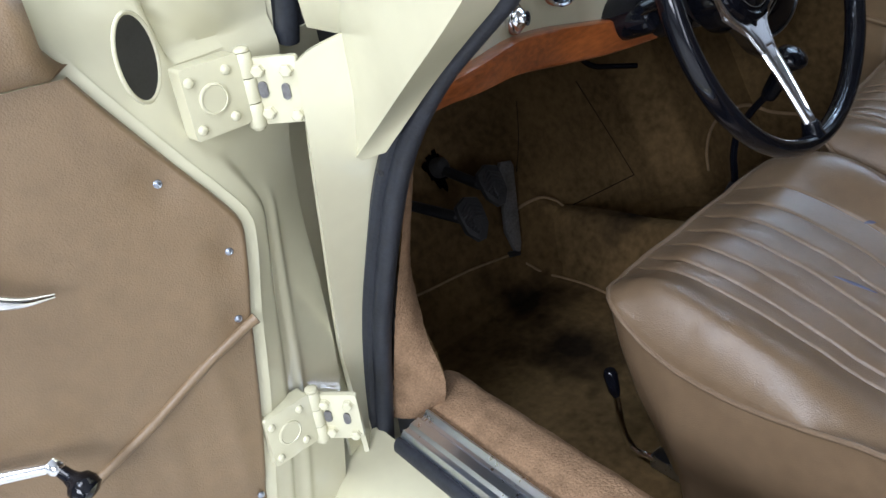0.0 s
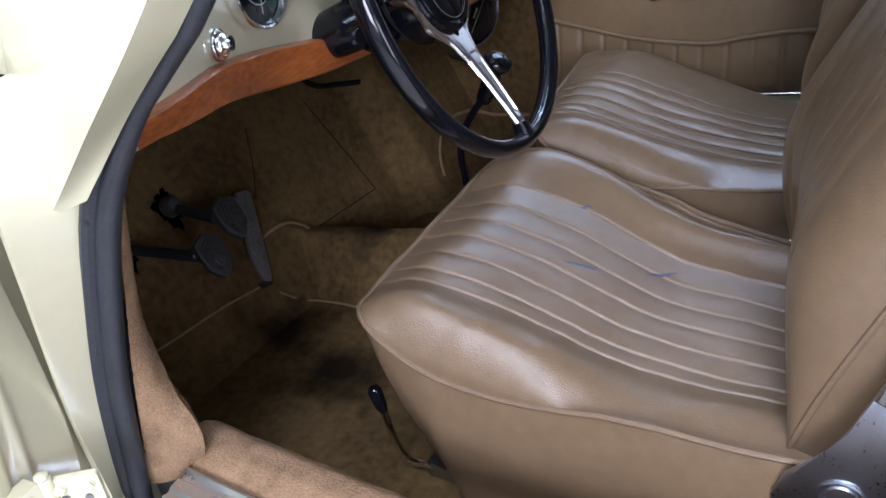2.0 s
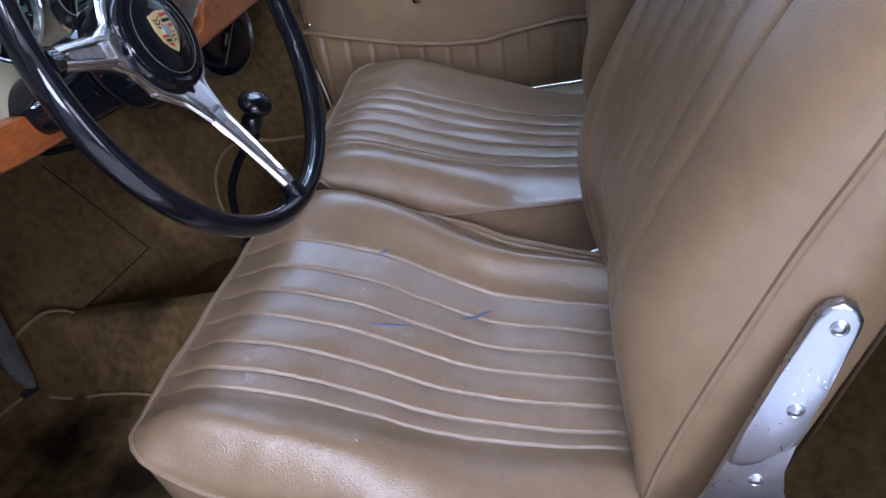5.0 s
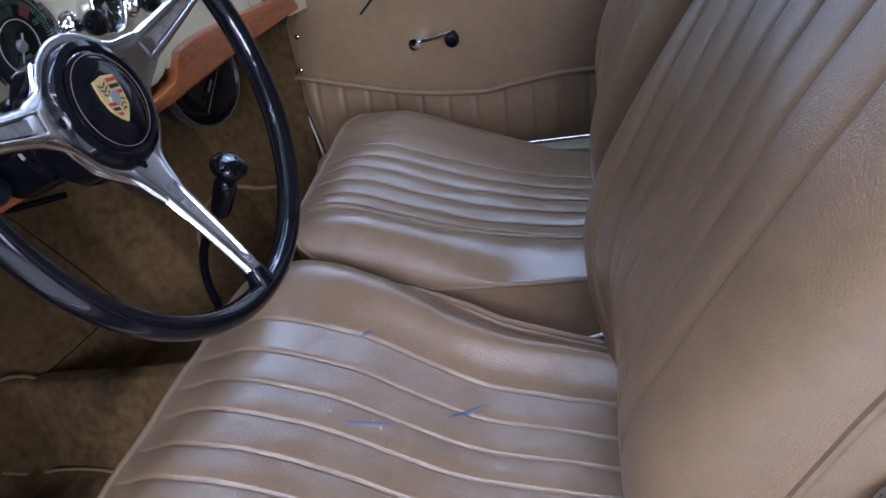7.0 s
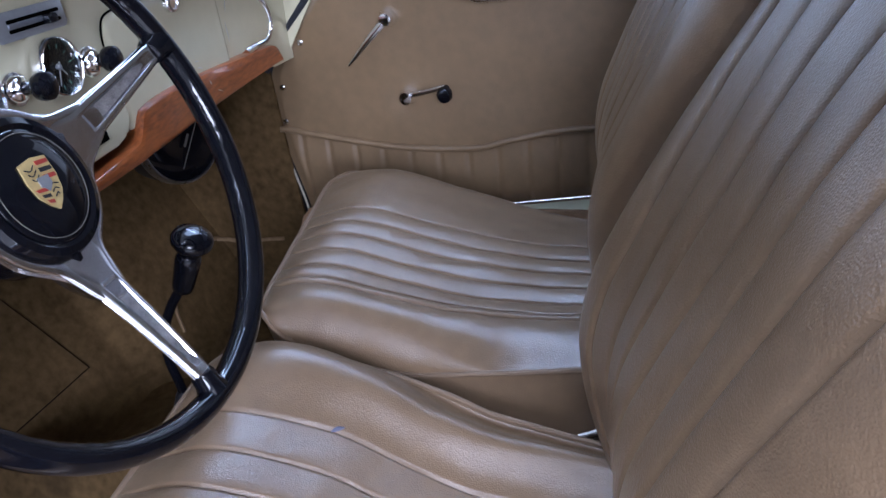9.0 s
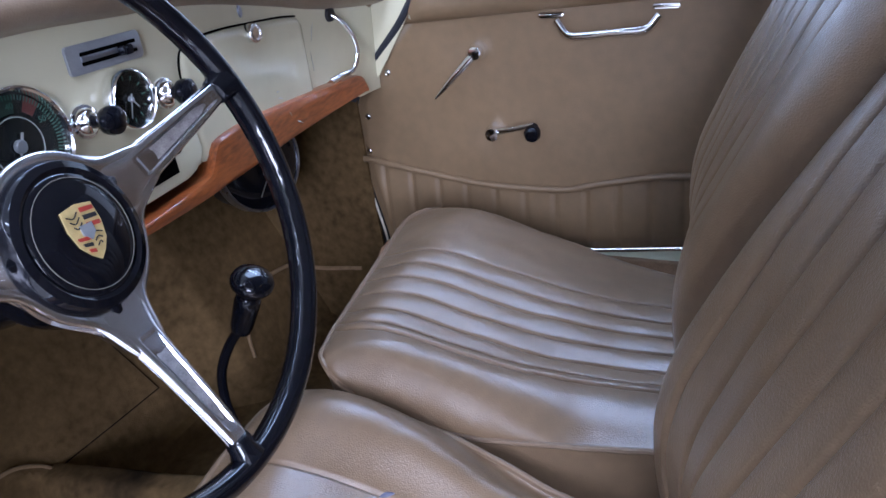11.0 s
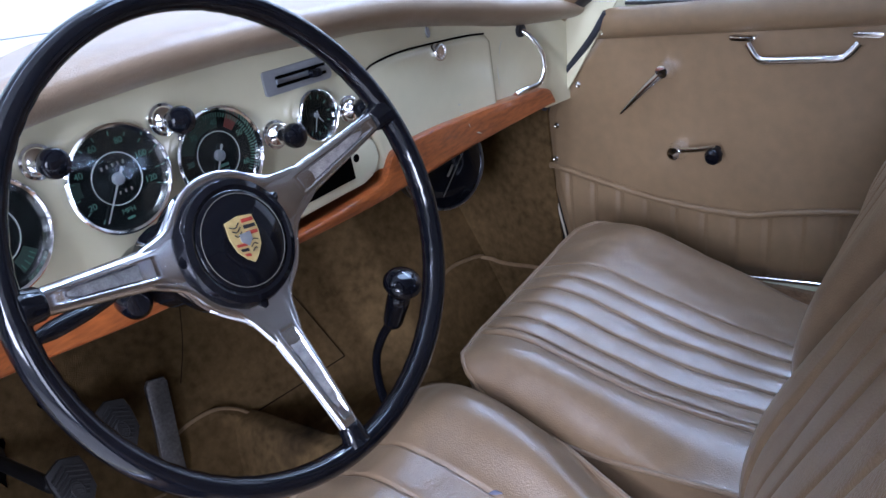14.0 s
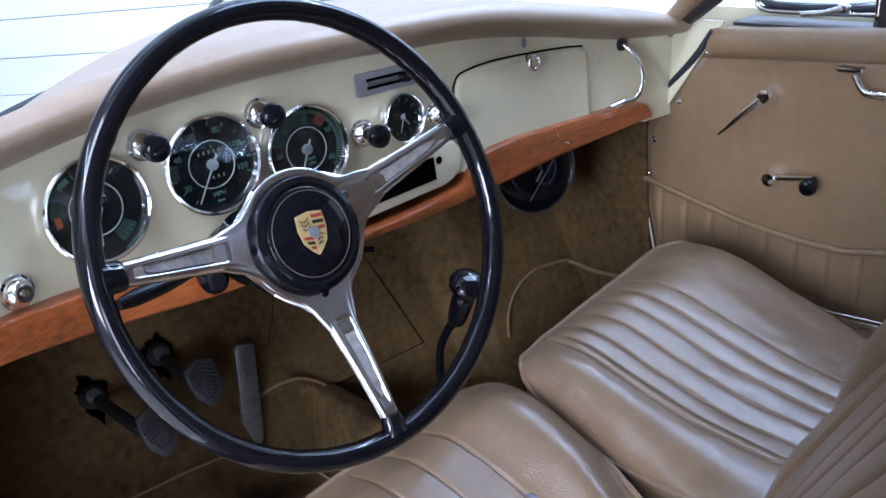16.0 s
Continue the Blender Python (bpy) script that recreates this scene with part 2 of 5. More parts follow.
def part(name, bm, mat, parent=None, label="", smooth=True, sharp=40):
    """One bmesh, in world coordinates, as one mesh object under a thing or a part."""
    bmesh.ops.recalc_face_normals(bm, faces=bm.faces)
    if smooth:
        for e in bm.edges:
            if len(e.link_faces) == 2 and e.calc_face_angle(0) > radians(sharp):
                e.smooth = False
    me = bpy.data.meshes.new(name)
    bm.to_mesh(me)
    bm.free()
    return link_mesh(name, me, mat, parent, label, smooth)


def spline(keys, t):
    """Smooth value at t of keys (t, value), by monotone-ish cubic."""
    ks = [k[0] for k in keys]
    vs = [k[1] for k in keys]
    if t <= ks[0]:
        return vs[0]
    if t >= ks[-1]:
        return vs[-1]
    i = max(j for j in range(len(ks) - 1) if ks[j] <= t)
    def slope(j):
        if j == 0:
            return (vs[1] - vs[0]) / (ks[1] - ks[0])
        if j == len(ks) - 1:
            return (vs[-1] - vs[-2]) / (ks[-1] - ks[-2])
        return (vs[j + 1] - vs[j - 1]) / (ks[j + 1] - ks[j - 1])
    h = ks[i + 1] - ks[i]
    u = (t - ks[i]) / h
    return ((2 * u**3 - 3 * u**2 + 1) * vs[i] + (u**3 - 2 * u**2 + u) * h * slope(i)
            + (-2 * u**3 + 3 * u**2) * vs[i + 1] + (u**3 - u**2) * h * slope(i + 1))


def curve_points(keys, n):
    """n points on a smooth curve through the key points."""
    ts = [0.0]
    for a, b in zip(keys, keys[1:]):
        ts.append(ts[-1] + (Vector(b) - Vector(a)).length)
    axes = [[(t, k[i]) for t, k in zip(ts, keys)] for i in range(3)]
    return [Vector([spline(ax, ts[-1] * j / (n - 1)) for ax in axes]) for j in range(n)]


def grid(bm, fn, nu, nv, wrap_u=False):
    """A sheet of fn(i / nu, j / nv)."""
    rows = [[bm.verts.new(fn(i / nu, j / nv)) for j in range(nv + 1)] for i in range(nu + (0 if wrap_u else 1))]
    for i in range(nu):
        a, b = rows[i], rows[(i + 1) % len(rows)]
        for j in range(nv):
            bm.faces.new((a[j], b[j], b[j + 1], a[j + 1]))
    return rows


def sheet(fn, nu, nv, thick=0.0):
    """A sheet with thickness behind it."""
    bm = bmesh.new()
    grid(bm, fn, nu, nv)
    if thick:
        bmesh.ops.recalc_face_normals(bm, faces=bm.faces)
        bmesh.ops.solidify(bm, geom=bm.faces[:], thickness=thick)
    return bm


def tube(points, radius, sides=10, closed=False, bm=None, squash=1.0, radii=None):
    """A round bar along points."""
    bm = bm or bmesh.new()
    pts = [Vector(p) for p in points]
    n = len(pts)
    rings, side = [], None
    for i, p in enumerate(pts):
        a, b = pts[(i - 1) % n if closed else max(i - 1, 0)], pts[(i + 1) % n if closed else min(i + 1, n - 1)]
        d = (b - a).normalized()
        if side is None:
            side = d.orthogonal().normalized()
        side = (side - d * side.dot(d)).normalized()
        up = d.cross(side)
        r = radii[i] if radii else radius
        rings.append([bm.verts.new(p + r * (math.cos(2 * math.pi * k / sides) * side + squash * math.sin(2 * math.pi * k / sides) * up)) for k in range(sides)])
    for i in range(n if closed else n - 1):
        a, b = rings[i], rings[(i + 1) % n]
        for k in range(sides):
            bm.faces.new((a[k], a[(k + 1) % sides], b[(k + 1) % sides], b[k]))
    if not closed:
        bm.faces.new(rings[0][::-1])
        bm.faces.new(rings[-1])
    return bm


def lathe(profile, m, n=32, bm=None):
    """Profile rows (radius, height) turned round the local z axis of the pose m."""
    bm = bm or bmesh.new()
    rings = []
    for r, h in profile:
        if r < 1e-6:
            rings.append([bm.verts.new(m @ Vector((0, 0, h)))])
        else:
            rings.append([bm.verts.new(m @ Vector((r * math.cos(2 * math.pi * k / n), r * math.sin(2 * math.pi * k / n), h))) for k in range(n)])
    for a, b in zip(rings, rings[1:]):
        if len(a) == 1 and len(b) == 1:
            continue
        for k in range(n):
            q = (k + 1) % n
            if len(a) == 1:
                bm.faces.new((a[0], b[k], b[q]))
            elif len(b) == 1:
                bm.faces.new((a[k], a[q], b[0]))
            else:
                bm.faces.new((a[k], a[q], b[q], b[k]))
    return bm


def slab(outline, depth, m, bevel=0.0, segments=2, bm=None):
    """A plate: outline (u, v) in the local xy plane of the pose m, depth along local -z, rounded edges."""
    own = bmesh.new()
    top = [own.verts.new((u, v, 0)) for u, v in outline]
    low = [own.verts.new((u, v, -depth)) for u, v in outline]
    own.faces.new(top)
    own.faces.new(low[::-1])
    k = len(top)
    for i in range(k):
        own.faces.new((top[i], low[i], low[(i + 1) % k], top[(i + 1) % k]))
    if bevel:
        edges = [e for e in own.edges if all(v.co.z > -1e-6 for v in e.verts)]
        bmesh.ops.bevel(own, geom=edges, offset=bevel, segments=segments, affect="EDGES", profile=0.5)
    bmesh.ops.transform(own, matrix=m, verts=own.verts)
    if bm is None:
        return own
    me = bpy.data.meshes.new("joined")
    own.to_mesh(me)
    own.free()
    bm.from_mesh(me)
    bpy.data.meshes.remove(me)
    return bm


def box(x0, x1, y0, y1, z0, z1, bevel=0.0):
    bm = bmesh.new()
    bmesh.ops.create_cube(bm, size=1)
    bmesh.ops.transform(bm, matrix=Matrix.LocRotScale(((x0 + x1) / 2, (y0 + y1) / 2, (z0 + z1) / 2), None, (x1 - x0, y1 - y0, z1 - z0)), verts=bm.verts)
    if bevel:
        bmesh.ops.bevel(bm, geom=bm.edges[:], offset=bevel, segments=2, affect="EDGES", profile=0.5)
    return bm


def facing(where, normal, up=(0, 0, 1)):
    """A pose whose local z is normal and local y goes up."""
    z = Vector(normal).normalized()
    x = Vector(up).cross(z).normalized()
    y = z.cross(x)
    m = Matrix((x, y, z)).transposed().to_4x4()
    return Matrix.Translation(where) @ m


def writing(name, text, size, m, mat, parent, depth=0.0002):
    """Words in the built-in font, as a mesh centred in the xy plane of m."""
    cu = bpy.data.curves.new(name, "FONT")
    cu.body, cu.size, cu.align_x, cu.align_y, cu.extrude = text, size, "CENTER", "CENTER", depth
    tmp = bpy.data.objects.new(name, cu)
    scene.collection.objects.link(tmp)
    bpy.context.view_layer.update()
    me = bpy.data.meshes.new_from_object(tmp.evaluated_get(bpy.context.evaluated_depsgraph_get()))
    bpy.data.objects.remove(tmp)
    me.transform(m)
    return link_mesh(name, me, mat, parent, smooth=False)


def rounded(w, h, r, n=6):
    """Outline of a rounded rectangle about the origin."""
    out = []
    for cx, cy, a in ((w / 2 - r, h / 2 - r, 0), (-w / 2 + r, h / 2 - r, 90), (-w / 2 + r, -h / 2 + r, 180), (w / 2 - r, -h / 2 + r, 270)):
        out += [(cx + r * math.cos(radians(a + 90 * i / n)), cy + r * math.sin(radians(a + 90 * i / n))) for i in range(n + 1)]
    return out


def screw(parent, where, normal, r=0.006, name="screw", mat=None):
    m = facing(where, normal)
    s = part(name, lathe([(r * 1.3, -r * 0.2), (r * 1.25, r * 0.18), (r * 1.0, r * 0.30), (r * 0.9, r * 0.22), (r * 0.55, r * 0.42), (0, r * 0.50)], m, 16), mat or CHROME, parent)
    return s


def bump01(a, b, x):
    t = min(1, max(0, (x - a) / (b - a)))
    return t * t * (3 - 2 * t)


# ---------------------------------------------------------------- the hall
FLOOR = -0.32
# unseen shell that closes the hall, its tones chosen for the bounce light
tagged(part("floor", box(-6, 6, -6, 8, FLOOR - 0.1, FLOOR), CONCRETE), kind="structure")
tagged(part("ceiling", box(-6, 6, -6, 8, 3.1, 3.2), CEILINGPAINT), kind="structure")
for n_, b_ in (("wall_west", (-6.1, -6, -6, 8, FLOOR, 3.1)), ("wall_east", (6, 6.1, -6, 8, FLOOR, 3.1)), ("wall_south", (-6, 6, -6.1, -6, FLOOR, 3.1)), ("wall_rear", (-6, 6, 8, 8.1, FLOOR, 3.1))):
    tagged(part(n_, box(*b_), SLATE if n_ == "wall_east" else GREYPAINT, smooth=False), kind="structure")
bm = box(-5.2, 7.5, 0.03, 0.13, FLOOR, 3.1)
bm.transform(WALL)
north = tagged(part("wall_north", bm, WALLPAINT, smooth=False), "white boarded wall of the hall", kind="structure")
for k in range(17):
    z0 = FLOOR + 0.01 + 0.2 * k
    bm = box(-5.2, 7.5, 0, 0.03, z0, z0 + 0.196, 0.003)
    bm.transform(WALL)
    part("board", bm, WALLPAINT, north, smooth=False)

# ---------------------------------------------------------------- car shell
# carpeted floor pan with the tunnel between the seats
TUNNEL = [(-1.1, 0.19), (0.10, 0.176), (0.25, 0.152), (0.37, 0.134), (0.50, 0.113), (0.57, 0.100)]
def floor_height(x, y):
    lump = 0.003 * noise.noise(Vector((x * 11, y * 11, 6)))
    return 0.03 + lump + spline(TUNNEL, y) * (1 - bump01(0.012, 0.076, abs(x)))

pan = bmesh.new()
grid(pan, lambda a, b: Vector((-0.61 + 1.22 * a, -1.1 + 1.67 * b, floor_height(-0.61 + 1.22 * a, -1.1 + 1.67 * b))), 220, 90)
tagged(part("floor_carpet", pan, WORN, None, "worn brown carpet on the floor and tunnel of the car"), kind="structure")

# sloping toe board
def toe(a, b):
    x = -0.61 + 1.22 * a
    if b < 0.12:
        z = 0.03 + b / 0.12 * 0.02
        return Vector((x, 0.47 + 0.01 * b / 0.12 - 0.07 * bump01(0.28, 0.36, x), z))
    k = (b - 0.12) / 0.88
    z = 0.05 + 0.60 * k
    y = 0.49 + 0.5 * (z - 0.05) - 0.07 * bump01(0.28, 0.36, x) + 0.003 * noise.noise(Vector((x * 9, z * 9, 2)))
    # the carpet is creased over the tunnel
    fold = 0.012 * math.exp(-((z - 0.168 + 0.9 * max(0, x + 0.045)) / 0.012) ** 2) * bump01(-0.13, -0.05, x) * (1 - bump01(0.0, 0.06, x))
    return Vector((x, y - fold, z))

toe_board = tagged(part("toe_board", sheet(toe, 140, 110), TOE_CARPET, None, "brown carpet on the sloping toe board of the footwell"), kind="structure")

def toe_at(x, z, off=0.004):
    n = Vector((0, -1, 0.5)).normalized()
    return Vector((x, 0.49 + 0.5 * (z - 0.05) - 0.07 * bump01(0.28, 0.36, x), z)) + n * off

# carpeted side walls of the footwell
for sx, n_ in ((-1, "kick_panel"), (1, "kick_panel")):
    def kick(a, b, sx=sx):
        y, z = 0.10 + 0.70 * a, 0.02 + 0.60 * b
        if sx < 0:
            y0 = spline([(0.0, 0.150), (0.26, 0.150), (0.275, 0.151), (0.294, 0.157), (0.321, 0.174), (0.374, 0.182), (0.417, 0.186), (0.476, 0.175), (0.531, 0.160), (0.581, 0.145), (0.64, 0.12)], z)
            y = y0 + 0.014 + (0.806 - y0) * a
        else:
            y = 0.262 + 0.02 * math.sin(3 * z) + 0.54 * a
        return Vector((sx * 0.612, y, z))
    tagged(part(n_, sheet(kick, 24, 24, 0.006), CARPET, None, "brown carpet on the side of the footwell"), kind="structure")

# added dark panels that shut light out of the footwell, behind dash and beside doors
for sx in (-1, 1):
    tagged(part("footwell_side", box(sx * 0.634 - 0.008, sx * 0.634 + 0.008, 0.20 if sx < 0 else 0.17, 0.85, 0.0, 0.62), DARK, None, "dark panel added to close the footwell side to light"), kind="structure")
tagged(part("firewall", box(-0.64, 0.64, 0.83, 0.85, 0.0, 0.62), DARK, None, "dark panel added to close the footwell front to light"), kind="structure")
# rear bulkhead, rear floor and the far side
tagged(part("rear_carpet", box(-0.61, 0.61, -1.12, -1.1, 0.0, 0.75), CARPET, None, "brown carpet behind the seats"), kind="structure")
tagged(part("rear_carpet", box(-0.61, 0.61, -1.1, -0.78, 0.03, 0.20, 0.01), CARPET, None, "brown carpeted step behind the seats"), kind="structure")


# unseen grey roof over the seats, added to keep light off the backrests
def roof_fn(a, b):
    s = -1 + 2 * a
    return Vector((0.565 * s, -0.005 - 0.11 * s * s - 1.35 * b, 1.085 + 0.10 * bump01(0, 0.4, b) - 0.42 * bump01(0.62, 1.25, b) - 0.110 * s ** 4))
tagged(part("roof", sheet(roof_fn, 24, 24, 0.02), LINING, None, "unseen plain grey car roof added to shade the seats"), kind="structure")

# unseen quarter panels behind the doors, up to the roof, added for shade
for sx in (-1, 1):
    tagged(part("quarter_panel", sheet(lambda a, b, sx=sx: Vector((sx * (0.700 - 0.15 * max(0.0, b - 0.5) / 0.5), -0.70 - 0.65 * a - 0.04 * b, 0.20 + 0.86 * b)), 10, 14, 0.02), LINING, None, "unseen plain grey quarter panel added to shade the backrest"), kind="structure")

# driver's sill: aluminium tread strip, rubber, carpet roll, painted outer sill
def sill_side(sx, label):
    def roll(a, b):
        y = -1.0 + 1.20 * a if sx < 0 else -1.0 + 1.26 * a
        prof = [(0.638, 0.214), (0.634, 0.228), (0.612, 0.236), (0.580, 0.234), (0.560, 0.215), (0.552, 0.17), (0.548, 0.10), (0.545, 0.02)]
        k = b * (len(prof) - 1)
        i = min(int(k), len(prof) - 2)
        f = k - i
        x = prof[i][0] * (1 - f) + prof[i + 1][0] * f
        z = prof[i][1] * (1 - f) + prof[i + 1][1] * f
        bow = 0.012 * ((y + 0.3) / 0.7) ** 2
        return Vector((sx * (x - bow) + 0.002 * noise.noise(Vector((y * 25, b * 9, 0))), y, z + 0.002 * noise.noise(Vector((y * 30, b * 12, 5)))))
    tagged(part("sill_carpet", sheet(roll, 90, 24), CARPET_LIGHT, None, "tan carpet rolled over the door sill"), kind="structure")
    if sx > 0:
        # the closed door hides the rest of this sill
        tagged(part("outer_sill", box(0.640, 0.72, -1.0, 0.26, 0.02, 0.222, 0.004), CREAM, None, "cream painted sill under the closed door"), kind="structure")
        return None
    root = thing("door_sill", (sx * 0.66, -0.4, 0.2), label, "door sill")
    y0, y1 = (-1.0, 0.163) if sx < 0 else (-1.0, 0.25)
    bm = bmesh.new()
    prof = [(0.690, 0.205), (0.689, 0.217), (0.684, 0.224), (0.680, 0.222), (0.676, 0.222), (0.672, 0.226), (0.660, 0.227), (0.656, 0.223), (0.652, 0.224), (0.647, 0.231), (0.643, 0.229), (0.642, 0.215)]
    def strip(a, b):
        i = min(int(round(a * (len(prof) - 1))), len(prof) - 1)
        y = y0 + (y1 - y0) * b
        bow = 0.012 * ((y + 0.3) / 0.7) ** 2
        return Vector((sx * (prof[i][0] - bow), y, prof[i][1]))
    grid(bm, strip, len(prof) - 1, 30)
    part("tread_strip", bm, STRIP, root, "ribbed aluminium tread strip")
    def rub(a, b):
        y = y0 + (y1 - y0) * b
        bow = 0.012 * ((y + 0.3) / 0.7) ** 2
        an = math.pi * (1.0 * a - 0.25)
        return Vector((sx * (0.694 - bow + 0.008 * math.cos(an)), y, 0.205 + 0.013 * math.sin(an)))
    part("rubber_edge", sheet(rub, 8, 24), RUBBER, root, "black rubber edge")
    for k in range(7):
        y = y1 - 0.03 - 0.155 * k
        bow = 0.012 * ((y + 0.3) / 0.7) ** 2
        screw(root, (sx * (0.666 - bow), y, 0.2265), (0, 0, 1), 0.0035)
    return root


sill_side(-1, "aluminium tread strip on the open driver's door sill")
sill_side(1, "aluminium tread strip under the closed door")

def outer_sill(a, b):
    y = -1.2 + 1.46 * a
    x = -0.684 - 0.14 * b
    return Vector((x, y, 0.202 - 0.012 * b - 0.10 * b ** 4))
tagged(part("outer_sill", sheet(outer_sill, 40, 14, 0.004), CREAM, None, "cream painted outer sill of the car body"), kind="structure")
tagged(part("outer_sill", sheet(lambda a, b: Vector((-0.822 + 0.02 * b, -1.2 + 1.9 * a, 0.09 - 0.25 * b)), 4, 4, 0.004), CREAM, None, "cream painted lower sill of the car body"), kind="structure")

# ---------------------------------------------------------------- driver's hinge pillar
pillar = thing("door_pillar", (-0.69, 0.2, 0.15), "cream painted hinge pillar with black rubber door seal", "door pillar")
GAP = [(0.148, 0.218), (0.25, 0.226), (0.338, 0.232), (0.496, 0.211), (0.602, 0.198), (0.692, 0.191)]          # z, y of the front edge
INNER = [(0.143, 0.238), (0.254, 0.214), (0.384, 0.182), (0.514, 0.132), (0.605, 0.092), (0.692, 0.02), (0.76, -0.062), (0.90, -0.19)]
EYE0 = Vector((-1.064, -0.489, 0.873))
def pillar_face(a, b):
    zt = 0.694 + 0.030 * bump01(0.0, 1.0, a) - 0.018 * (1 - a) ** 7
    z = 0.146 + (zt - 0.146) * b
    y0, y1 = spline(GAP, z), spline(INNER, z) if z < 0.60 else max(spline(INNER, z), 0.06)
    if z < 0.2:
        y1 = min(y1, y0 + 0.004)
    outer = EYE0.lerp(Vector((-0.700, y0, z)), 0.867 + 0.09 * (1 - bump01(0.2, 0.6, z)))
    return outer.lerp(Vector((-0.686, y1, z)), a)
part("pillar_panel", sheet(pillar_face, 16, 40, 0.006), CREAM, pillar)
# raised foot of the windscreen pillar: two facets that meet in a crease and taper to a point
LEFT = [(-0.701, 0.122, 0.596), (-0.706, 0.100, 0.670), (-0.712, 0.083, 0.723), (-0.715, 0.055, 0.775), (-0.70, -0.03, 0.90)]
CREASE = [(-0.703, 0.119, 0.596), (-0.728, -0.002, 0.687), (-0.730, -0.094, 0.768), (-0.70, -0.20, 0.90)]
POST = [(-0.692, 0.073, 0.613), (-0.692, 0.000, 0.685), (-0.692, -0.056, 0.733), (-0.690, -0.083, 0.756), (-0.67, -0.215, 0.90)]
left_, crease_, post_ = curve_points(LEFT, 25), curve_points(CREASE, 25), curve_points(POST, 25)
part("screen_pillar_foot", sheet(lambda a, b: left_[round(b * 24)].lerp(crease_[round(b * 24)], a) + Vector((-0.010 * math.sin(math.pi * a) * b, 0, 0)), 10, 24, 0.004), CREAM, pillar, "cream windscreen pillar foot")
part("screen_pillar_flank", sheet(lambda a, b: crease_[round(b * 24)].lerp(post_[round(b * 24)], a), 8, 24, 0.004), CREAM, pillar, "cream windscreen pillar flank")
part("pillar_flange", tube(curve_points([(-0.700, 0.119, 0.600), (-0.702, 0.100, 0.670), (-0.703, 0.084, 0.724)], 12), 0.003, 8), CREAM, pillar)
# cowl side, above and in front of the hinge pillar
part("cowl_panel", sheet(lambda a, b: Vector((-0.680 - 0.040 * math.sin(math.pi * (0.2 + 0.5 * b)), 0.150 - 0.12 * a - 0.03 * b, 0.716 + 0.24 * b)), 10, 10, 0.006), CREAM, pillar)
# black sheet: the shade of the cowl gap is put into its colour
part("cowl_panel", sheet(lambda a, b: Vector((-0.64 - 0.03 * b, 0.10 + 0.26 * a, 0.60 + 0.40 * b)), 6, 10, 0.006), DARK, pillar, "dark sheet standing in for shade in the cowl gap")
# rubber door seal, following the pillar and the windscreen post
seal_line = [(-0.674, spline(INNER, z) - 0.013 - 0.006 * bump01(0.5, 0.62, z), z) for z in [0.155 + 0.03 * i for i in range(26)]]
part("door_seal", tube(seal_line, 0.0145, 12, squash=0.8), RUBBER, pillar, "black rubber door seal")
lip = [(x - 0.012, y + 0.010, z) for x, y, z in seal_line]
part("seal_lip", tube(lip, 0.0075, 8), RUBBER, pillar, "thin rubber sealing lip")
screw(pillar, (-0.701, 0.133, 0.655), (-1, -0.1, 0), 0.0036, mat=DARK)
screw(pillar, (-0.692, 0.092, 0.586), (-1, -0.1, 0), 0.0036, mat=DARK)
# carpet edge inside the seal
SEALIN = [(0.20, 0.200), (0.252, 0.187), (0.385, 0.149), (0.512, 0.104), (0.61, 0.071)]
FLAPIN = [(0.205, 0.170), (0.235, 0.154), (0.26, 0.147), (0.275, 0.147), (0.294, 0.154), (0.321, 0.168), (0.374, 0.175), (0.417, 0.179), (0.476, 0.168), (0.531, 0.154), (0.581, 0.139), (0.62, 0.12)]
def flap(a, b):
    z = 0.205 + 0.402 * b
    y0, y1 = spline(SEALIN, z) + 0.010, spline(FLAPIN, z)
    return Vector((-0.662 + 0.044 * a + 0.002 * noise.noise(Vector((a * 9, b * 40, 0))), y0 + (y1 - y0) * a - 0.008 * math.sin(math.pi * a), z))
part("carpet_edge", sheet(flap, 14, 50), CARPET_LIGHT, pillar, "tan carpet edge")

# cream jamb and an added dark sheet, painted as shade, seen through the gap
tagged(part("hinge_jamb", sheet(lambda a, b: Vector((-0.735 + 0.115 * a, 0.206 + 0.04 * a, 0.08 + 0.62 * b)), 6, 12, 0.004), CREAM, None, "cream painted jamb behind the hinge gap"), kind="structure")
tagged(part("gap_shade_sheet", sheet(lambda a, b: Vector((-0.86 + 0.20 * a, 0.34 - 0.04 * a, 0.05 + 1.0 * b)), 4, 8, 0.004), DARK, None, "dark sheet added for the shade in the hinge gap"), kind="structure")

# ---------------------------------------------------------------- open driver's door
door = thing("door_1", (-0.80, 0.1, 0.2), "open cream car door with tan vinyl trim panel", "car door", "structure")
DA = radians(100.6)
DU = Vector((-math.sin(DA), -math.cos(DA), 0))       # along the door, away from its hinges
DN = Vector((math.cos(DA), -math.sin(DA), 0))        # out of the trim panel, towards the driver
D0 = Vector((-0.757, 0.125, 0))
def dp(u, z, off=0.0):
    return D0 + DU * u + DN * off + Vector((0, 0, z))
EDGE = [(0.10, 0.14), (0.267, 0.110), (0.392, 0.087), (0.48, 0.074), (0.545, 0.062), (0.575, 0.060), (0.600, 0.072), (0.647, 0.103), (0.729, 0.154), (0.789, 0.185), (0.86, 0.22)]  # z, u of the panel edge
POCKET = [(0.074, 0.482), (0.131, 0.452), (0.189, 0.415), (0.241, 0.387), (0.288, 0.366), (0.45, 0.33), (0.95, 0.34)]                 # u, z of the pocket edge
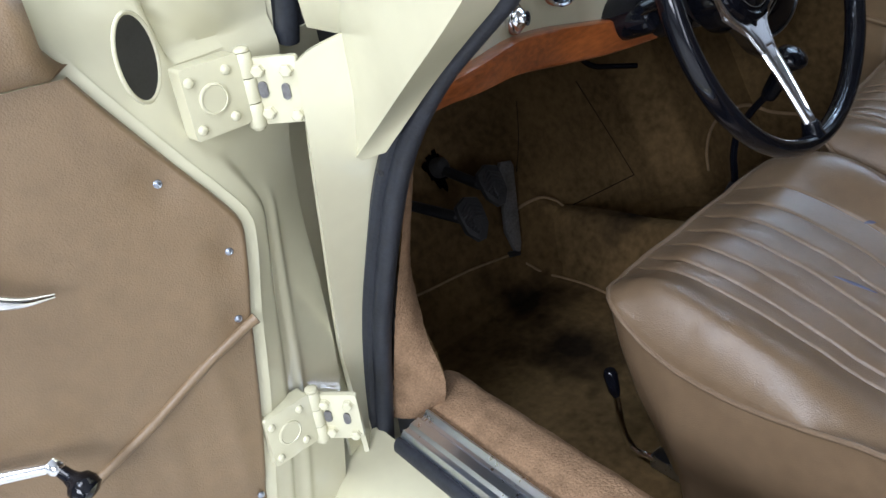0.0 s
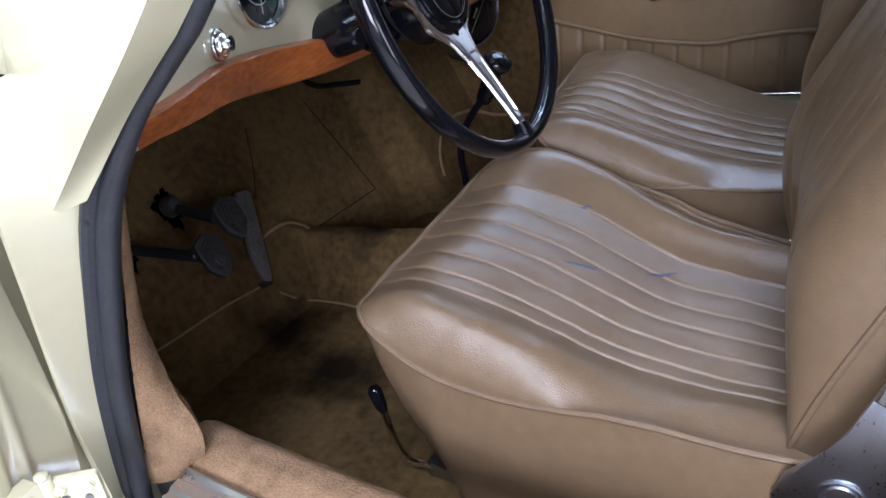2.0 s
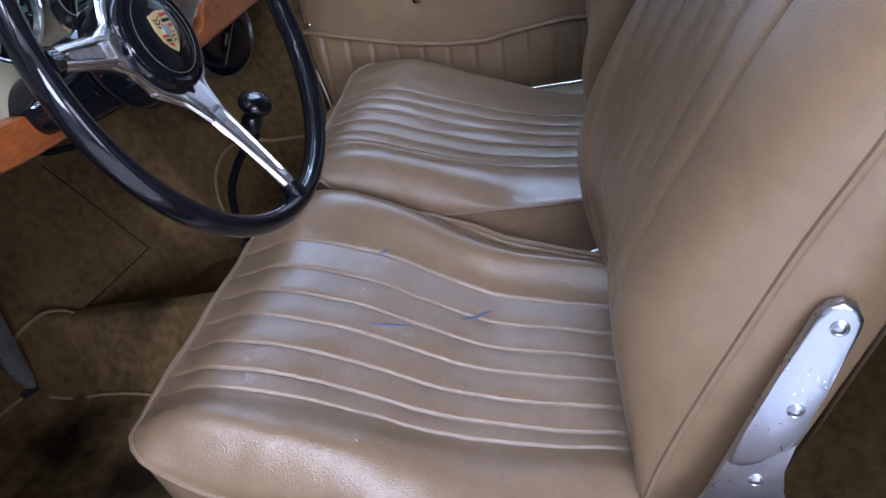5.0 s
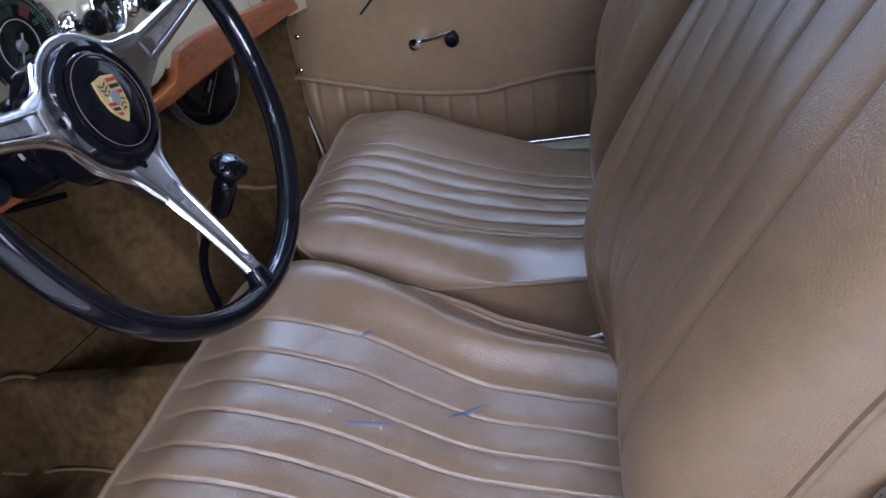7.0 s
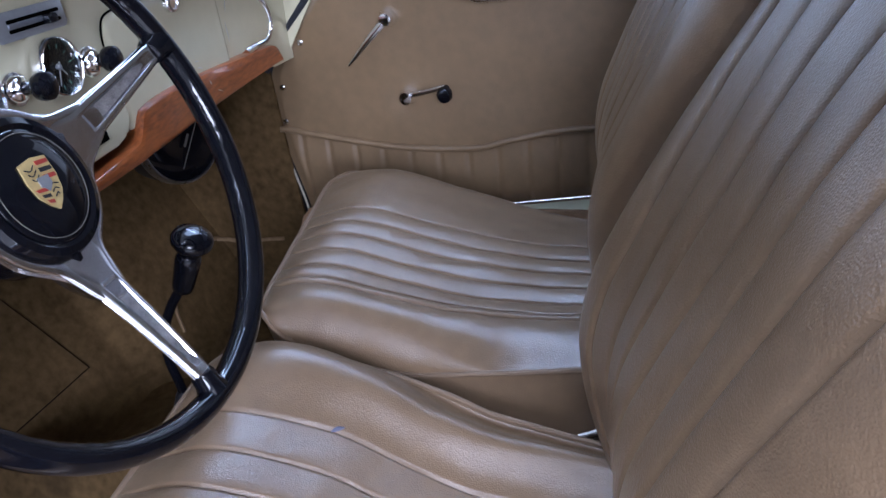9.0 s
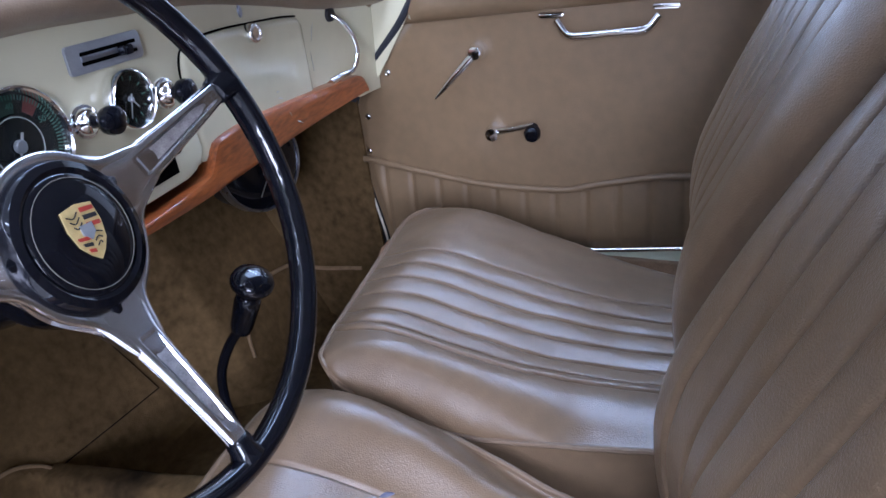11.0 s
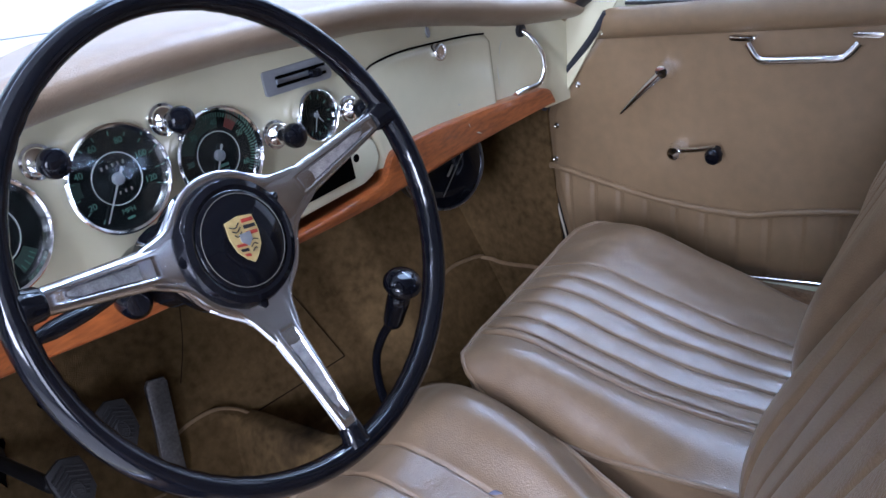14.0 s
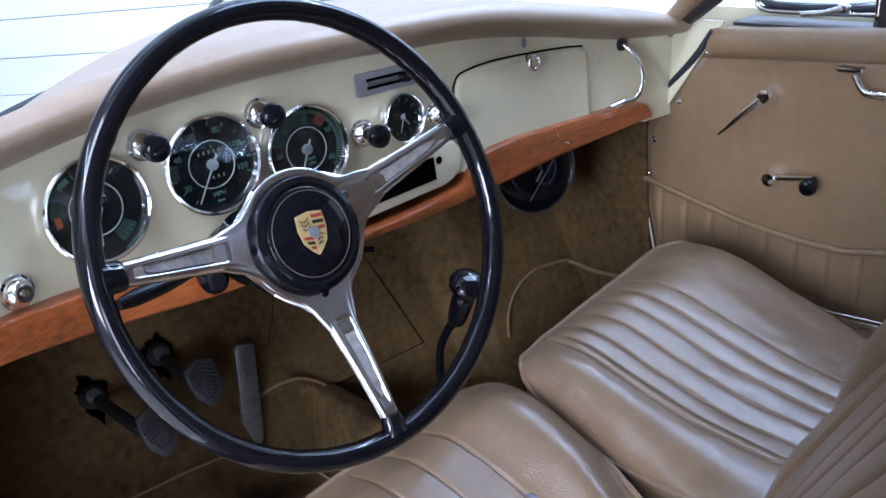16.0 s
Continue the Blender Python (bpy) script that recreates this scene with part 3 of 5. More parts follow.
def dtrim(a, b):
    z = 0.12 + 0.612 * b
    u0 = spline(EDGE, z)
    u = u0 + (1.05 - u0) * a ** 1.5
    pillow = 0.008 * bump01(0, 0.02, a) * bump01(0, 0.03, b)
    dent = 0.0
    for uu, zz in ((0.118, 0.632), (0.078, 0.553), (0.087, 0.485), (0.116, 0.279)):
        dent += 0.0045 * math.exp(-((u - uu) ** 2 + (z - zz) ** 2) / 0.018 ** 2)
    low = spline(POCKET, u)
    if z < low:
        k = (u / 0.06) % 1.0
        dent += 0.003 * bump01(0.0, 0.05, low - z) - 0.0015 * (1 - min(1, 4 * min(k, 1 - k)))
    return dp(u, z, pillow - dent + 0.0015 * noise.noise(Vector((u * 12, z * 12, 1))))
part("trim_panel", sheet(dtrim, 90, 70), PANEL, door, "tan vinyl trim panel", sharp=180)
def droll(a, b):
    u = 0.152 + 0.90 * a
    an = math.pi * (b - 0.5)
    fade = bump01(0, 0.012, a)
    return dp(u + 0.04 * b * (1 - fade), 0.768 + 0.036 * math.sin(an) * (0.75 + 0.25 * fade), 0.004 + 0.020 * math.cos(an) * fade)
part("top_roll", sheet(droll, 60, 12), PANEL, door, "padded tan vinyl top roll", sharp=180)
pp = [dp(u, spline(POCKET, u), 0.009) for u in [0.072 + 0.0105 * i for i in range(80)]]
part("pocket_piping", tube(pp, 0.0045, 10, radii=[0.0046 + 0.0012 * max(0, math.cos(i * 1.1)) ** 10 for i in range(80)]), PANEL, door, "gathered tan pocket edge")
for z, u in ((0.756, 0.178), (0.632, 0.118), (0.553, 0.078), (0.485, 0.087), (0.279, 0.116), (0.19, 0.13)):
    screw(door, dp(u, z, 0.0045 if z < 0.74 else 0.021), DN, 0.0029, mat=PLATE)
lever = curve_points([tuple(dp(0.220, 0.577, 0.024)), tuple(dp(0.245, 0.584, 0.030)), tuple(dp(0.275, 0.600, 0.030)), tuple(dp(0.310, 0.622, 0.020))], 16)
part("door_lever", tube(lever, 0.006, 12, radii=[0.0025 + 0.0055 * min(1, i / 7) for i in range(16)]), CHROME, door, "chrome door lever")
crank = part("window_crank", tube([dp(0.36, 0.448, 0.016), dp(0.325, 0.444, 0.028), dp(0.272, 0.434, 0.034)], 0.006, 12, radii=[0.009, 0.0065, 0.0055]), CHROME, door, "chrome window crank")
kn = (DN * 1.0 + Vector((0.75, 0, -0.9))).normalized()
part("crank_collar", lathe([(0.0085, -0.004), (0.0085, 0.004), (0.006, 0.007), (0, 0.007)], facing(dp(0.270, 0.434, 0.034), kn, (0, 1, 0)), 20), CHROME, crank)
part("crank_knob", lathe([(0.0055, 0.004), (0.006, 0.014), (0.008, 0.020), (0.0125, 0.024), (0.0140, 0.031), (0.0125, 0.038), (0.006, 0.041), (0, 0.0415)], facing(dp(0.270, 0.434, 0.034), kn, (0, 1, 0)), 24), BLACK, crank, "black crank knob")
# painted door frame around the trim
def dframe(a, b):
    z = 0.10 + 0.76 * b
    u0 = spline(EDGE, z)
    return dp(u0 - 0.011 + 0.03 * a, z, -0.001 - 0.004 * abs(a - 0.3))
part("door_frame", sheet(dframe, 4, 60, 0.004), CREAM, door, "cream painted door frame")
# inner flange of the door shell, running behind the frame to the hinges
SHUT = [(0.10, -0.765), (0.333, -0.728), (0.45, -0.725), (0.53, -0.727), (0.62, -0.722), (0.70, -0.714), (0.74, -0.708), (0.86, -0.716)]   # z, x at the outer skin
def flange(a, b):
    z = 0.10 + 0.76 * b
    p = dp(spline(EDGE, z) - 0.009, z, -0.006)
    q = Vector((spline(SHUT, z) - 0.004, 0.185, z))
    step = 0.005 * bump01(0.18, 0.30, a) * (1 - bump01(0.60, 0.64, z))
    bead = 0.0025 * math.exp(-((a - 0.45) / 0.06) ** 2) * (1 - bump01(0.55, 0.60, z))
    w = p.lerp(q, a)
    tri = bump01(0.713, 0.722, z) * bump01(-0.832, -0.822, w.x + (z - 0.72) * 0.15) * (1 - bump01(0.750, 0.785, z + 0.75 * (w.x + 0.825)))
    ledge = 0.012 * bump01(0.50, 0.9, a) * bump01(0.70, 0.73, z)
    return w + Vector((-0.35, 0.94, 0)) * (step - bead + ledge + 0.011 * tri)
part("shut_flange", sheet(flange, 70, 150, 0.003), CREAM, door, "cream painted inner flange of the door")
part("outer_skin", sheet(lambda a, b: Vector((spline(SHUT, 0.10 + 0.76 * b) - 0.95 * a, 0.192 + 0.17 * a + 0.01 * math.sin(math.pi * b), 0.10 + 0.76 * b)), 12, 20, 0.003), CREAM, door, "cream painted outer door skin")
fn = Vector((0.50, -0.87, 0)).normalized()
hm = facing(Vector((-0.8635, 0.128, 0.736)), fn)
# no hole is cut: a dark plate carries the shade of the oval opening
part("flange_opening", slab([(0.0212 * math.cos(t * math.pi / 20), 0.0328 * math.sin(t * math.pi / 20)) for t in range(40)], 0.002, hm, 0), DARK, door, "dark oval plate for the shade in a door opening", smooth=False)
part("opening_rim", tube([hm @ Vector((0.0222 * math.cos(2 * math.pi * i / 40), 0.0338 * math.sin(2 * math.pi * i / 40), 0.0002)) for i in range(40)], 0.0018, 8, True), CREAM, door)

# hinges
def hinge(zc, px, height, group):
    root = thing("door_hinge", (px, 0.142, zc - height / 2), "cream painted steel door hinge with bolt heads", "door hinge", group=group)
    for k in range(3):
        z0 = zc - height / 2 + k * height / 3
        part("knuckle", lathe([(0, 0), (0.0074, 0), (0.0079, 0.0008), (0.0079, height / 3 - 0.0016), (0.0074, height / 3 - 0.0008), (0, height / 3 - 0.0008)], pose(px, 0.142, z0), 18), CREAM, root)
    part("pin_head", lathe([(0, 0), (0.007, 0), (0.0065, 0.0025), (0.004, 0.004), (0, 0.0045)], pose(px, 0.142, zc + height / 2), 16), CREAM, root)
    part("pin_head", lathe([(0, 0), (0.007, 0), (0.005, -0.003), (0, -0.004)], pose(px, 0.142, zc - height / 2), 16), CREAM, root)
    nd = Vector((0.06, -1, 0)).normalized()
    md = facing(Vector((px - 0.033, 0.136, zc + 0.004)), nd)
    leaf = part("door_leaf", slab(rounded(0.054, height * 0.92, 0.003), 0.018, md, 0.0015), CREAM, root)
    part("pressed_boss", lathe([(0.0135, 0), (0.0130, 0.0015), (0.0115, 0.002), (0.0110, 0.0012), (0, 0.0015)], md @ pose(-0.003, 0, 0), 28), CREAM, leaf)
    for u, v in ((-0.021, 0.28), (-0.020, -0.33), (0.013, 0.30), (0.012, -0.30)):
        part("rivet", lathe([(0.0044, 0), (0.0040, 0.0020), (0.0025, 0.0032), (0, 0.0035)], md @ pose(u, v * height, 0), 14), CREAM, leaf)
    nb = Vector((-0.76, -0.65, 0)).normalized()
    mb = facing(Vector((px + 0.016, 0.124, zc - 0.003)), nb)
    leaf = part("body_leaf", slab(rounded(0.044, height * 0.88, 0.004), 0.006, mb, 0.0015), CREAM, root)
    # grey plates painted as the half-lit inside of the two slots
    part("leaf_slot", slab(rounded(0.008, 0.014, 0.0035), 0.002, mb @ pose(-0.012, 0.002, 0.0021), 0), STEELGREY, leaf)
    part("leaf_slot", slab(rounded(0.007, 0.014, 0.0033), 0.002, mb @ pose(0.008, -0.001, 0.0021), 0), STEELGREY, leaf)
    for u, v in ((-0.013, 0.28), (0.012, 0.26), (-0.011, -0.28), (0.014, -0.34)):
        m = mb @ pose(u, v * height, 0)
        part("hex_bolt", lathe([(0.0062, 0), (0.0062, 0.0016), (0.0056, 0.0017), (0.0056, 0.0050), (0.0042, 0.0062), (0, 0.0064)], m, 6), CREAM, leaf)
    return root

hinge(0.682, -0.774, 0.066, "hinges of the open door")
hinge(0.332, -0.790, 0.066, "hinges of the open door")
# dark strap and drain below
part("cable_sleeve", tube(curve_points([(-0.703, 0.19, 0.70), (-0.703, 0.17, 0.76), (-0.706, 0.16, 0.84)], 10), 0.011, 12), RUBBER, pillar, "black rubber sleeve")

# ---------------------------------------------------------------- seats
def crease(off, seams, width):
    """1 in a seam, falling to 0 at width on either side."""
    d = min(abs(off - q) for q in seams)
    return max(0.0, 1 - d / width) ** 2


def pillow(off, seams):
    """Soft rise of each channel between two seams."""
    if off < seams[0] or off > seams[-1]:
        return 0.0
    for p, q in zip(seams, seams[1:]):
        if p <= off <= q:
            return math.sin(math.pi * (off - p) / (q - p)) ** 0.8
    return 0.0


DRIVER = dict(
    left=[(-0.47, -0.408), (-0.41, -0.422), (-0.30, -0.430), (-0.10, -0.438), (0.03, -0.447)],
    right=[(-0.47, -0.030), (-0.30, -0.006), (-0.20, 0.006), (-0.10, 0.036), (-0.03, 0.044), (0.05, 0.044)],
    left_z=[(-0.47, 0.278), (-0.34, 0.286), (-0.26, 0.284), (-0.15, 0.270), (-0.067, 0.275), (0.0, 0.302), (0.042, 0.335), (0.06, 0.34)],
    right_z=[(-0.47, 0.276), (-0.32, 0.286), (-0.236, 0.299), (-0.19, 0.312), (-0.10, 0.317), (-0.02, 0.322), (0.06, 0.336)],
    front=(0.062, 0.095, -0.36), front_z=0.338, radius=(0.036, 0.066), bolster=(0.016, 0.036),
    base=[(-0.47, 0.250), (-0.40, 0.255), (-0.30, 0.260), (-0.24, 0.268), (-0.162, 0.293), (-0.085, 0.320), (-0.02, 0.343), (0.02, 0.350), (0.05, 0.344), (0.09, 0.338)],
    seams=[-0.121, -0.091, -0.049, -0.002, 0.042, 0.090, 0.141],
    sway=[(-0.47, 0.026), (-0.27, 0.015), (-0.10, 0.0), (0.0, -0.018), (0.06, -0.026)])
PASSENGER = dict(
    left=[(-0.47, 0.066), (-0.27, 0.052), (-0.10, 0.042), (0.03, 0.035)],
    right=[(-0.47, 0.450), (-0.21, 0.472), (-0.115, 0.486), (-0.03, 0.482), (0.08, 0.474)],
    left_z=[(-0.47, 0.316), (-0.34, 0.322), (-0.26, 0.318), (-0.15, 0.308), (-0.067, 0.313), (0.0, 0.340), (0.042, 0.373), (0.06, 0.378)],
    right_z=[(-0.47, 0.270), (-0.21, 0.283), (-0.115, 0.296), (-0.03, 0.328), (0.04, 0.354), (0.09, 0.375)],
    front=(0.052, 0.15, 0.055), front_z=0.377, radius=(0.036, 0.076), bolster=(0.016, 0.001),
    base=[(-0.47, 0.293), (-0.40, 0.300), (-0.30, 0.304), (-0.24, 0.313), (-0.162, 0.334), (-0.085, 0.358), (-0.02, 0.381), (0.02, 0.389), (0.05, 0.388), (0.10, 0.380)],
    seams=[-0.146, -0.129, -0.097, -0.056, -0.016, 0.022, 0.062],
    sway=[(-0.47, 0.070), (-0.27, 0.040), (-0.16, 0.010), (-0.10, 0.0), (0.0, -0.006), (0.06, -0.012)])


def seat(cx, dz, back_dy, label, recliner_side, shape, stains=False):
    root = thing("bucket_seat", (cx, -0.2, 0.05), label, "car seat", group="front seats")
    YR = -0.47
    inner = 1 if cx < 0 else -1
    nominal = (spline(shape["left"], -0.1), spline(shape["right"], -0.1))
    mid = -0.217 if cx < 0 else 0.262                      # from which the seams are counted

    def arc(d, r):
        d = min(max(0.0, d), 0.999 * r)
        return r - math.sqrt(r * r - d * d)

    def front_y(x):
        """Front edge of the cushion, with rounded corners."""
        y0, slope, x0 = shape["front"]
        rl, rr = shape["radius"]
        y = y0 + slope * (x - x0)
        return y - arc(nominal[0] + rl - x - 0.293 * rl, rl) - arc(x - nominal[1] + rr - 0.293 * rr, rr)

    def top(a, b):
        u = -1 + 2 * a
        xn = nominal[0] + (nominal[1] - nominal[0]) * a
        y = YR + (front_y(xn) - YR) * b
        rl, rr = shape["radius"]
        y0, slope, x0 = shape["front"]
        # the sides draw in towards the rounded front corners
        yl = YR + (front_y(nominal[0]) - YR) * b
        yr = YR + (front_y(nominal[1]) - YR) * b
        xl = spline(shape["left"], y) + arc(yl - (y0 + slope * (nominal[0] - x0) - rl), rl)
        xr = spline(shape["right"], y) - arc(yr - (y0 + slope * (nominal[1] - x0) - rr), rr)
        e = spline(shape["left_z"] if u < 0 else shape["right_z"], y)
        bol = shape["bolster"][0 if u < 0 else 1] * math.exp(-((abs(u) - 0.80) / 0.19) ** 2) * (1 - (0.3 if cx < 0 else 0.95) * bump01(-0.06, 0.05, y))
        if cx < 0 and u < 0:
            bol *= 1 + 0.4 * bump01(0.0, -0.16, y)
        crown = spline(shape["base"], y) + bol
        z = e + (crown - e) * max(0.0, 1 - (1 - min(1, (1 - abs(u)) / 0.27)) ** 2.5) ** 0.42
        fz = shape["front_z"]
        fb = max(0.0, 1 - (1 - min(1, (1 - b) / 0.17)) ** 2.3) ** 0.45
        z = fz + (z - fz) * fb
        off = xn - mid
        near = bump01(1.0, 0.93, b)
        z += near * (0.0020 * pillow(off, shape["seams"]) - 0.0034 * crease(off, shape["seams"], 0.0048))
        z += 0.0026 * noise.noise(Vector((u * 3.5 + cx * 9, y * 14, 3))) + 0.0009 * noise.noise(Vector((u * 9 + cx * 9, y * 45, 8)))
        shear = spline(shape["sway"], y) * (1 - bump01(0.60, 1.0, abs(u)))
        return Vector((xl + (xr - xl) * a + shear, y, z))

    bm = bmesh.new()
    grid(bm, top, 600, 80)
    part("cushion_top", bm, LEATHER, root, "pleated tan cushion top", sharp=180)
    # skirt below the piping
    rim = [top(0, j / 40) for j in range(40)] + [top(i / 30, 1) for i in range(30)] + [top(1, 1 - j / 40) for j in range(41)]
    def skirt(a, b):
        k = a * (len(rim) - 1)
        i = min(int(k), len(rim) - 2)
        p = rim[i].lerp(rim[i + 1], k - i)
        c = Vector((cx, -0.22, p.z))
        out = Vector((p.x - c.x, (p.y - c.y) * 0.8, 0)).normalized()
        front = bump01(-0.06, 0.03, p.y)
        swell = 0.012 * (1 - 0.8 * front) * math.sin(math.pi * min(1, b * 1.3)) - (0.020 + 0.058 * front) * b ** 1.25
        drop = (p.z - 0.055 - dz * 0.3) * b
        q = p + out * swell - Vector((0, 0, drop))
        q.x += 0.002 * noise.noise(Vector((a * 40, b * 5, 0)))
        return q
    part("cushion_side", sheet(skirt, 110, 16), LEATHER, root, "plain tan cushion side", sharp=180)
    part("piping", tube(rim, 0.0035, 8), PIPING, root, "tan piping round the cushion")
    # backrest
    FRONT = [(0.20, -0.410), (0.26, -0.425), (0.34, -0.447), (0.45, -0.484), (0.55, -0.522), (0.65, -0.563), (0.75, -0.607), (0.86, -0.66)]
    WIDE = [(0.20, 0.150), (0.26, 0.170), (0.34, 0.178), (0.45, 0.190), (0.56, 0.206), (0.65, 0.222), (0.74, 0.228), (0.80, 0.215), (0.86, 0.14)]
    inner_lift = 0.044 if cx < 0 else 0.014
    def back_front(a, b):
        u = -1 + 2 * a
        z = 0.20 + 0.66 * b
        w = spline(WIDE, z)
        edge = max(0.0, 1 - abs(u) ** (4.2 if u * inner < 0 else 10)) ** 0.5
        face = spline([(0.20, -0.412), (0.26, -0.418), (0.30, -0.412), (0.34, -0.404), (0.40, -0.393), (0.45, -0.388), (0.50, -0.396), (0.55, -0.416), (0.60, -0.438), (0.65, -0.462), (0.70, -0.487), (0.78, -0.535), (0.86, -0.60)], z)
        bolster = spline([(0.20, 0.0), (0.30, 0.026), (0.40, 0.035), (0.50, 0.021), (0.60, 0.009), (0.70, 0.0)], z)
        face += 0.11 * u * w + (bolster + (inner_lift * (1 - 0.75 * bump01(0.50, 0.74, z)) if u > 0 else 0.0)) * abs(u) ** 3
        y = spline(FRONT, z) + (face - spline(FRONT, z)) * edge + back_dy
        if inner > 0 and u > 0:
            w += 0.036
        k = (u + 0.66) / 0.22
        f = k - math.floor(k)
        groove = 0.40 * abs(2 * f - 1) ** 3 + 0.60 * max(0.0, 1 - (0.5 - abs(f - 0.5)) / 0.13) ** 2 if 0 <= k <= 6 else max(0.0, 1 - max(-k, k - 6) / 0.13) ** 2
        y -= 0.0068 * groove * bump01(0.02, 0.12, b) * bump01(1.0, 0.88, b)
        y += 0.004 * noise.noise(Vector((u * 2.5, z * 7, cx * 5)))
        return Vector((cx + u * w, y, z + dz))
    part("backrest_front", sheet(back_front, 300, 72), LEATHER, root, "pleated tan backrest", sharp=180)
    brim = [back_front(0, j / 50) for j in range(50)] + [back_front(i / 30, 1) for i in range(30)] + [back_front(1, 1 - j / 50) for j in range(51)]
    part("backrest_piping", tube(brim, 0.0036, 8), PIPING, root, "tan piping round the backrest")
    def back_side(a, b):
        k = a * (len(brim) - 1)
        i = min(int(k), len(brim) - 2)
        p = brim[i].lerp(brim[i + 1], k - i)
        c = Vector((cx, 0, 0.5 + dz))
        d = Vector((p.x - c.x, 0, p.z - c.z)).normalized()
        depth = 0.092 - 0.035 * bump01(0.35, 0.8, p.z - dz)
        return p + d * (0.010 * math.sin(math.pi * b) - 0.012 * b) + Vector((0, -depth * b, -0.012 * b))
    part("backrest_side", sheet(back_side, 120, 10), LEATHER, root, "plain tan backrest side", sharp=180)
    def back_rear(a, b):
        u = -1 + 2 * a
        z = 0.20 + 0.66 * b
        w = spline(WIDE, z) - 0.004
        depth = 0.092 - 0.035 * bump01(0.35, 0.8, z)
        return Vector((cx + u * w, spline(FRONT, z) + back_dy - depth - 0.016 * (1 - u * u), z + dz - 0.012))
    part("backrest_rear", sheet(back_rear, 20, 20), LEATHER, root, "tan backrest rear")
    # seat base and slide rails
    part("seat_base", box(cx - 0.16, cx + 0.16, -0.42, -0.02, 0.05, 0.17 + dz, 0.01), DARK, root)
    for sx in (-1, 1):
        part("slide_rail", box(cx + sx * 0.15 - 0.012, cx + sx * 0.15 + 0.012, -0.48, 0.03, 0.032, 0.055, 0.003), PLATE, root, "steel slide rail")
    # reclining fitting on both sides
    for sx in (-1, 1):
        x = cx + sx * 0.204
        m = facing((x, -0.481 + back_dy, 0.269 + dz), (sx, 0, 0))
        # outline in (rearward, up) about the pivot
        lower = [(0.067 * math.cos(radians(t)), 0.067 * math.sin(radians(t))) for t in range(-150, 25, 12)]
        arm = [(0.064, 0.046), (0.054, 0.068), (0.049, 0.088), (0.051, 0.110), (0.061, 0.159), (0.075, 0.212), (0.085, 0.246), (0.086, 0.255), (0.082, 0.264), (0.074, 0.268), (0.065, 0.265), (0.058, 0.255), (0.040, 0.205), (0.022, 0.153), (0.006, 0.105), (-0.004, 0.076), (-0.016, 0.050), (-0.034, 0.026), (-0.050, 0.008), (-0.060, -0.022)]
        out = lower + arm
        # local x of the pose points forward or rearward by side: bring it rearward
        flip = -1 if (m.to_3x3() @ Vector((1, 0, 0))).y > 0 else 1
        out = [(flip * u, v) for u, v in out]
        if flip < 0:
            out = out[::-1]
        fit_ = part("recliner_plate", slab(out, 0.006, m @ pose(0, 0, 0.012), 0.003, 3), PLATE, root, "worn chrome recliner plate")
        upper = [(0.0580, 0.143), (0.0612, 0.158), (0.0752, 0.212), (0.0852, 0.246), (0.0862, 0.255), (0.082, 0.2642), (0.074, 0.2682), (0.065, 0.2652), (0.0578, 0.255), (0.0398, 0.205), (0.0218, 0.153), (0.0105, 0.119), (0.020, 0.115), (0.031, 0.119), (0.040, 0.129), (0.048, 0.138)]
        upper = [(flip * u, v) for u, v in upper]
        part("recliner_arm", slab(upper[::-1] if flip < 0 else upper, 0.005, m @ pose(0, 0, 0.0160), 0.0030, 4), PLATE, fit_, "polished raised recliner arm")
        part("pivot_cap", lathe([(0.0215, 0), (0.0210, 0.0016), (0.0190, 0.0022), (0.0165, 0.0010), (0.0150, 0.0012), (0.0135, 0.0030), (0, 0.0036)], m @ pose(0, 0, 0.012), 28), PLATE, fit_, "chrome pivot cap")
        for u, v, h in ((0.0725, 0.250, 0.0160), (0.053, 0.176, 0.0160), (0.032, 0.099, 0.012)):
            screw(fit_, m @ Vector((flip * u, v, h)), (sx, 0, 0), 0.0048, mat=PLATE)
        for u, v in ((0.062, 0.025), (0.050, -0.03)):
            part("rivet", lathe([(0.005, 0), (0.0045, 0.003), (0, 0.0045)], m @ pose(flip * u, v, 0.012), 14), CHROME, fit_)
        rod = part("recliner_handle", tube([m @ Vector((flip * -0.05, -0.045, 0.000)), m @ Vector((flip * -0.095, -0.062, 0.004))], 0.0055, 10), CHROME, root, "chrome recliner handle")
        if sx == recliner_side:
            part("handle_knob", tube([m @ Vector((flip * -0.095, -0.062, 0.004)), m @ Vector((flip * -0.10, -0.063, 0.004)), m @ Vector((flip * -0.127, -0.067, 0.005)), m @ Vector((flip * -0.132, -0.068, 0.005))], 0.011, 14, radii=[0.006, 0.0095, 0.0095, 0.006]), BLACK, rod, "black handle knob")
    if cx > 0:
        rod = part("release_rod", tube([(0.452, -0.40, 0.290), (0.490, -0.32, 0.276), (0.505, -0.245, 0.262)], 0.005, 10), CHROME, root, "chrome release rod")
        part("rod_knob", lathe([(0.006, -0.012), (0.0105, -0.009), (0.0125, 0.0), (0.0105, 0.008), (0.006, 0.011), (0, 0.012)], facing((0.507, -0.232, 0.260), (0.15, 1, -0.15)), 18), BLACK, rod, "black rod knob")
    # slide lever at the front outer corner
    sx = recliner_side
    lx = cx + sx * 0.180
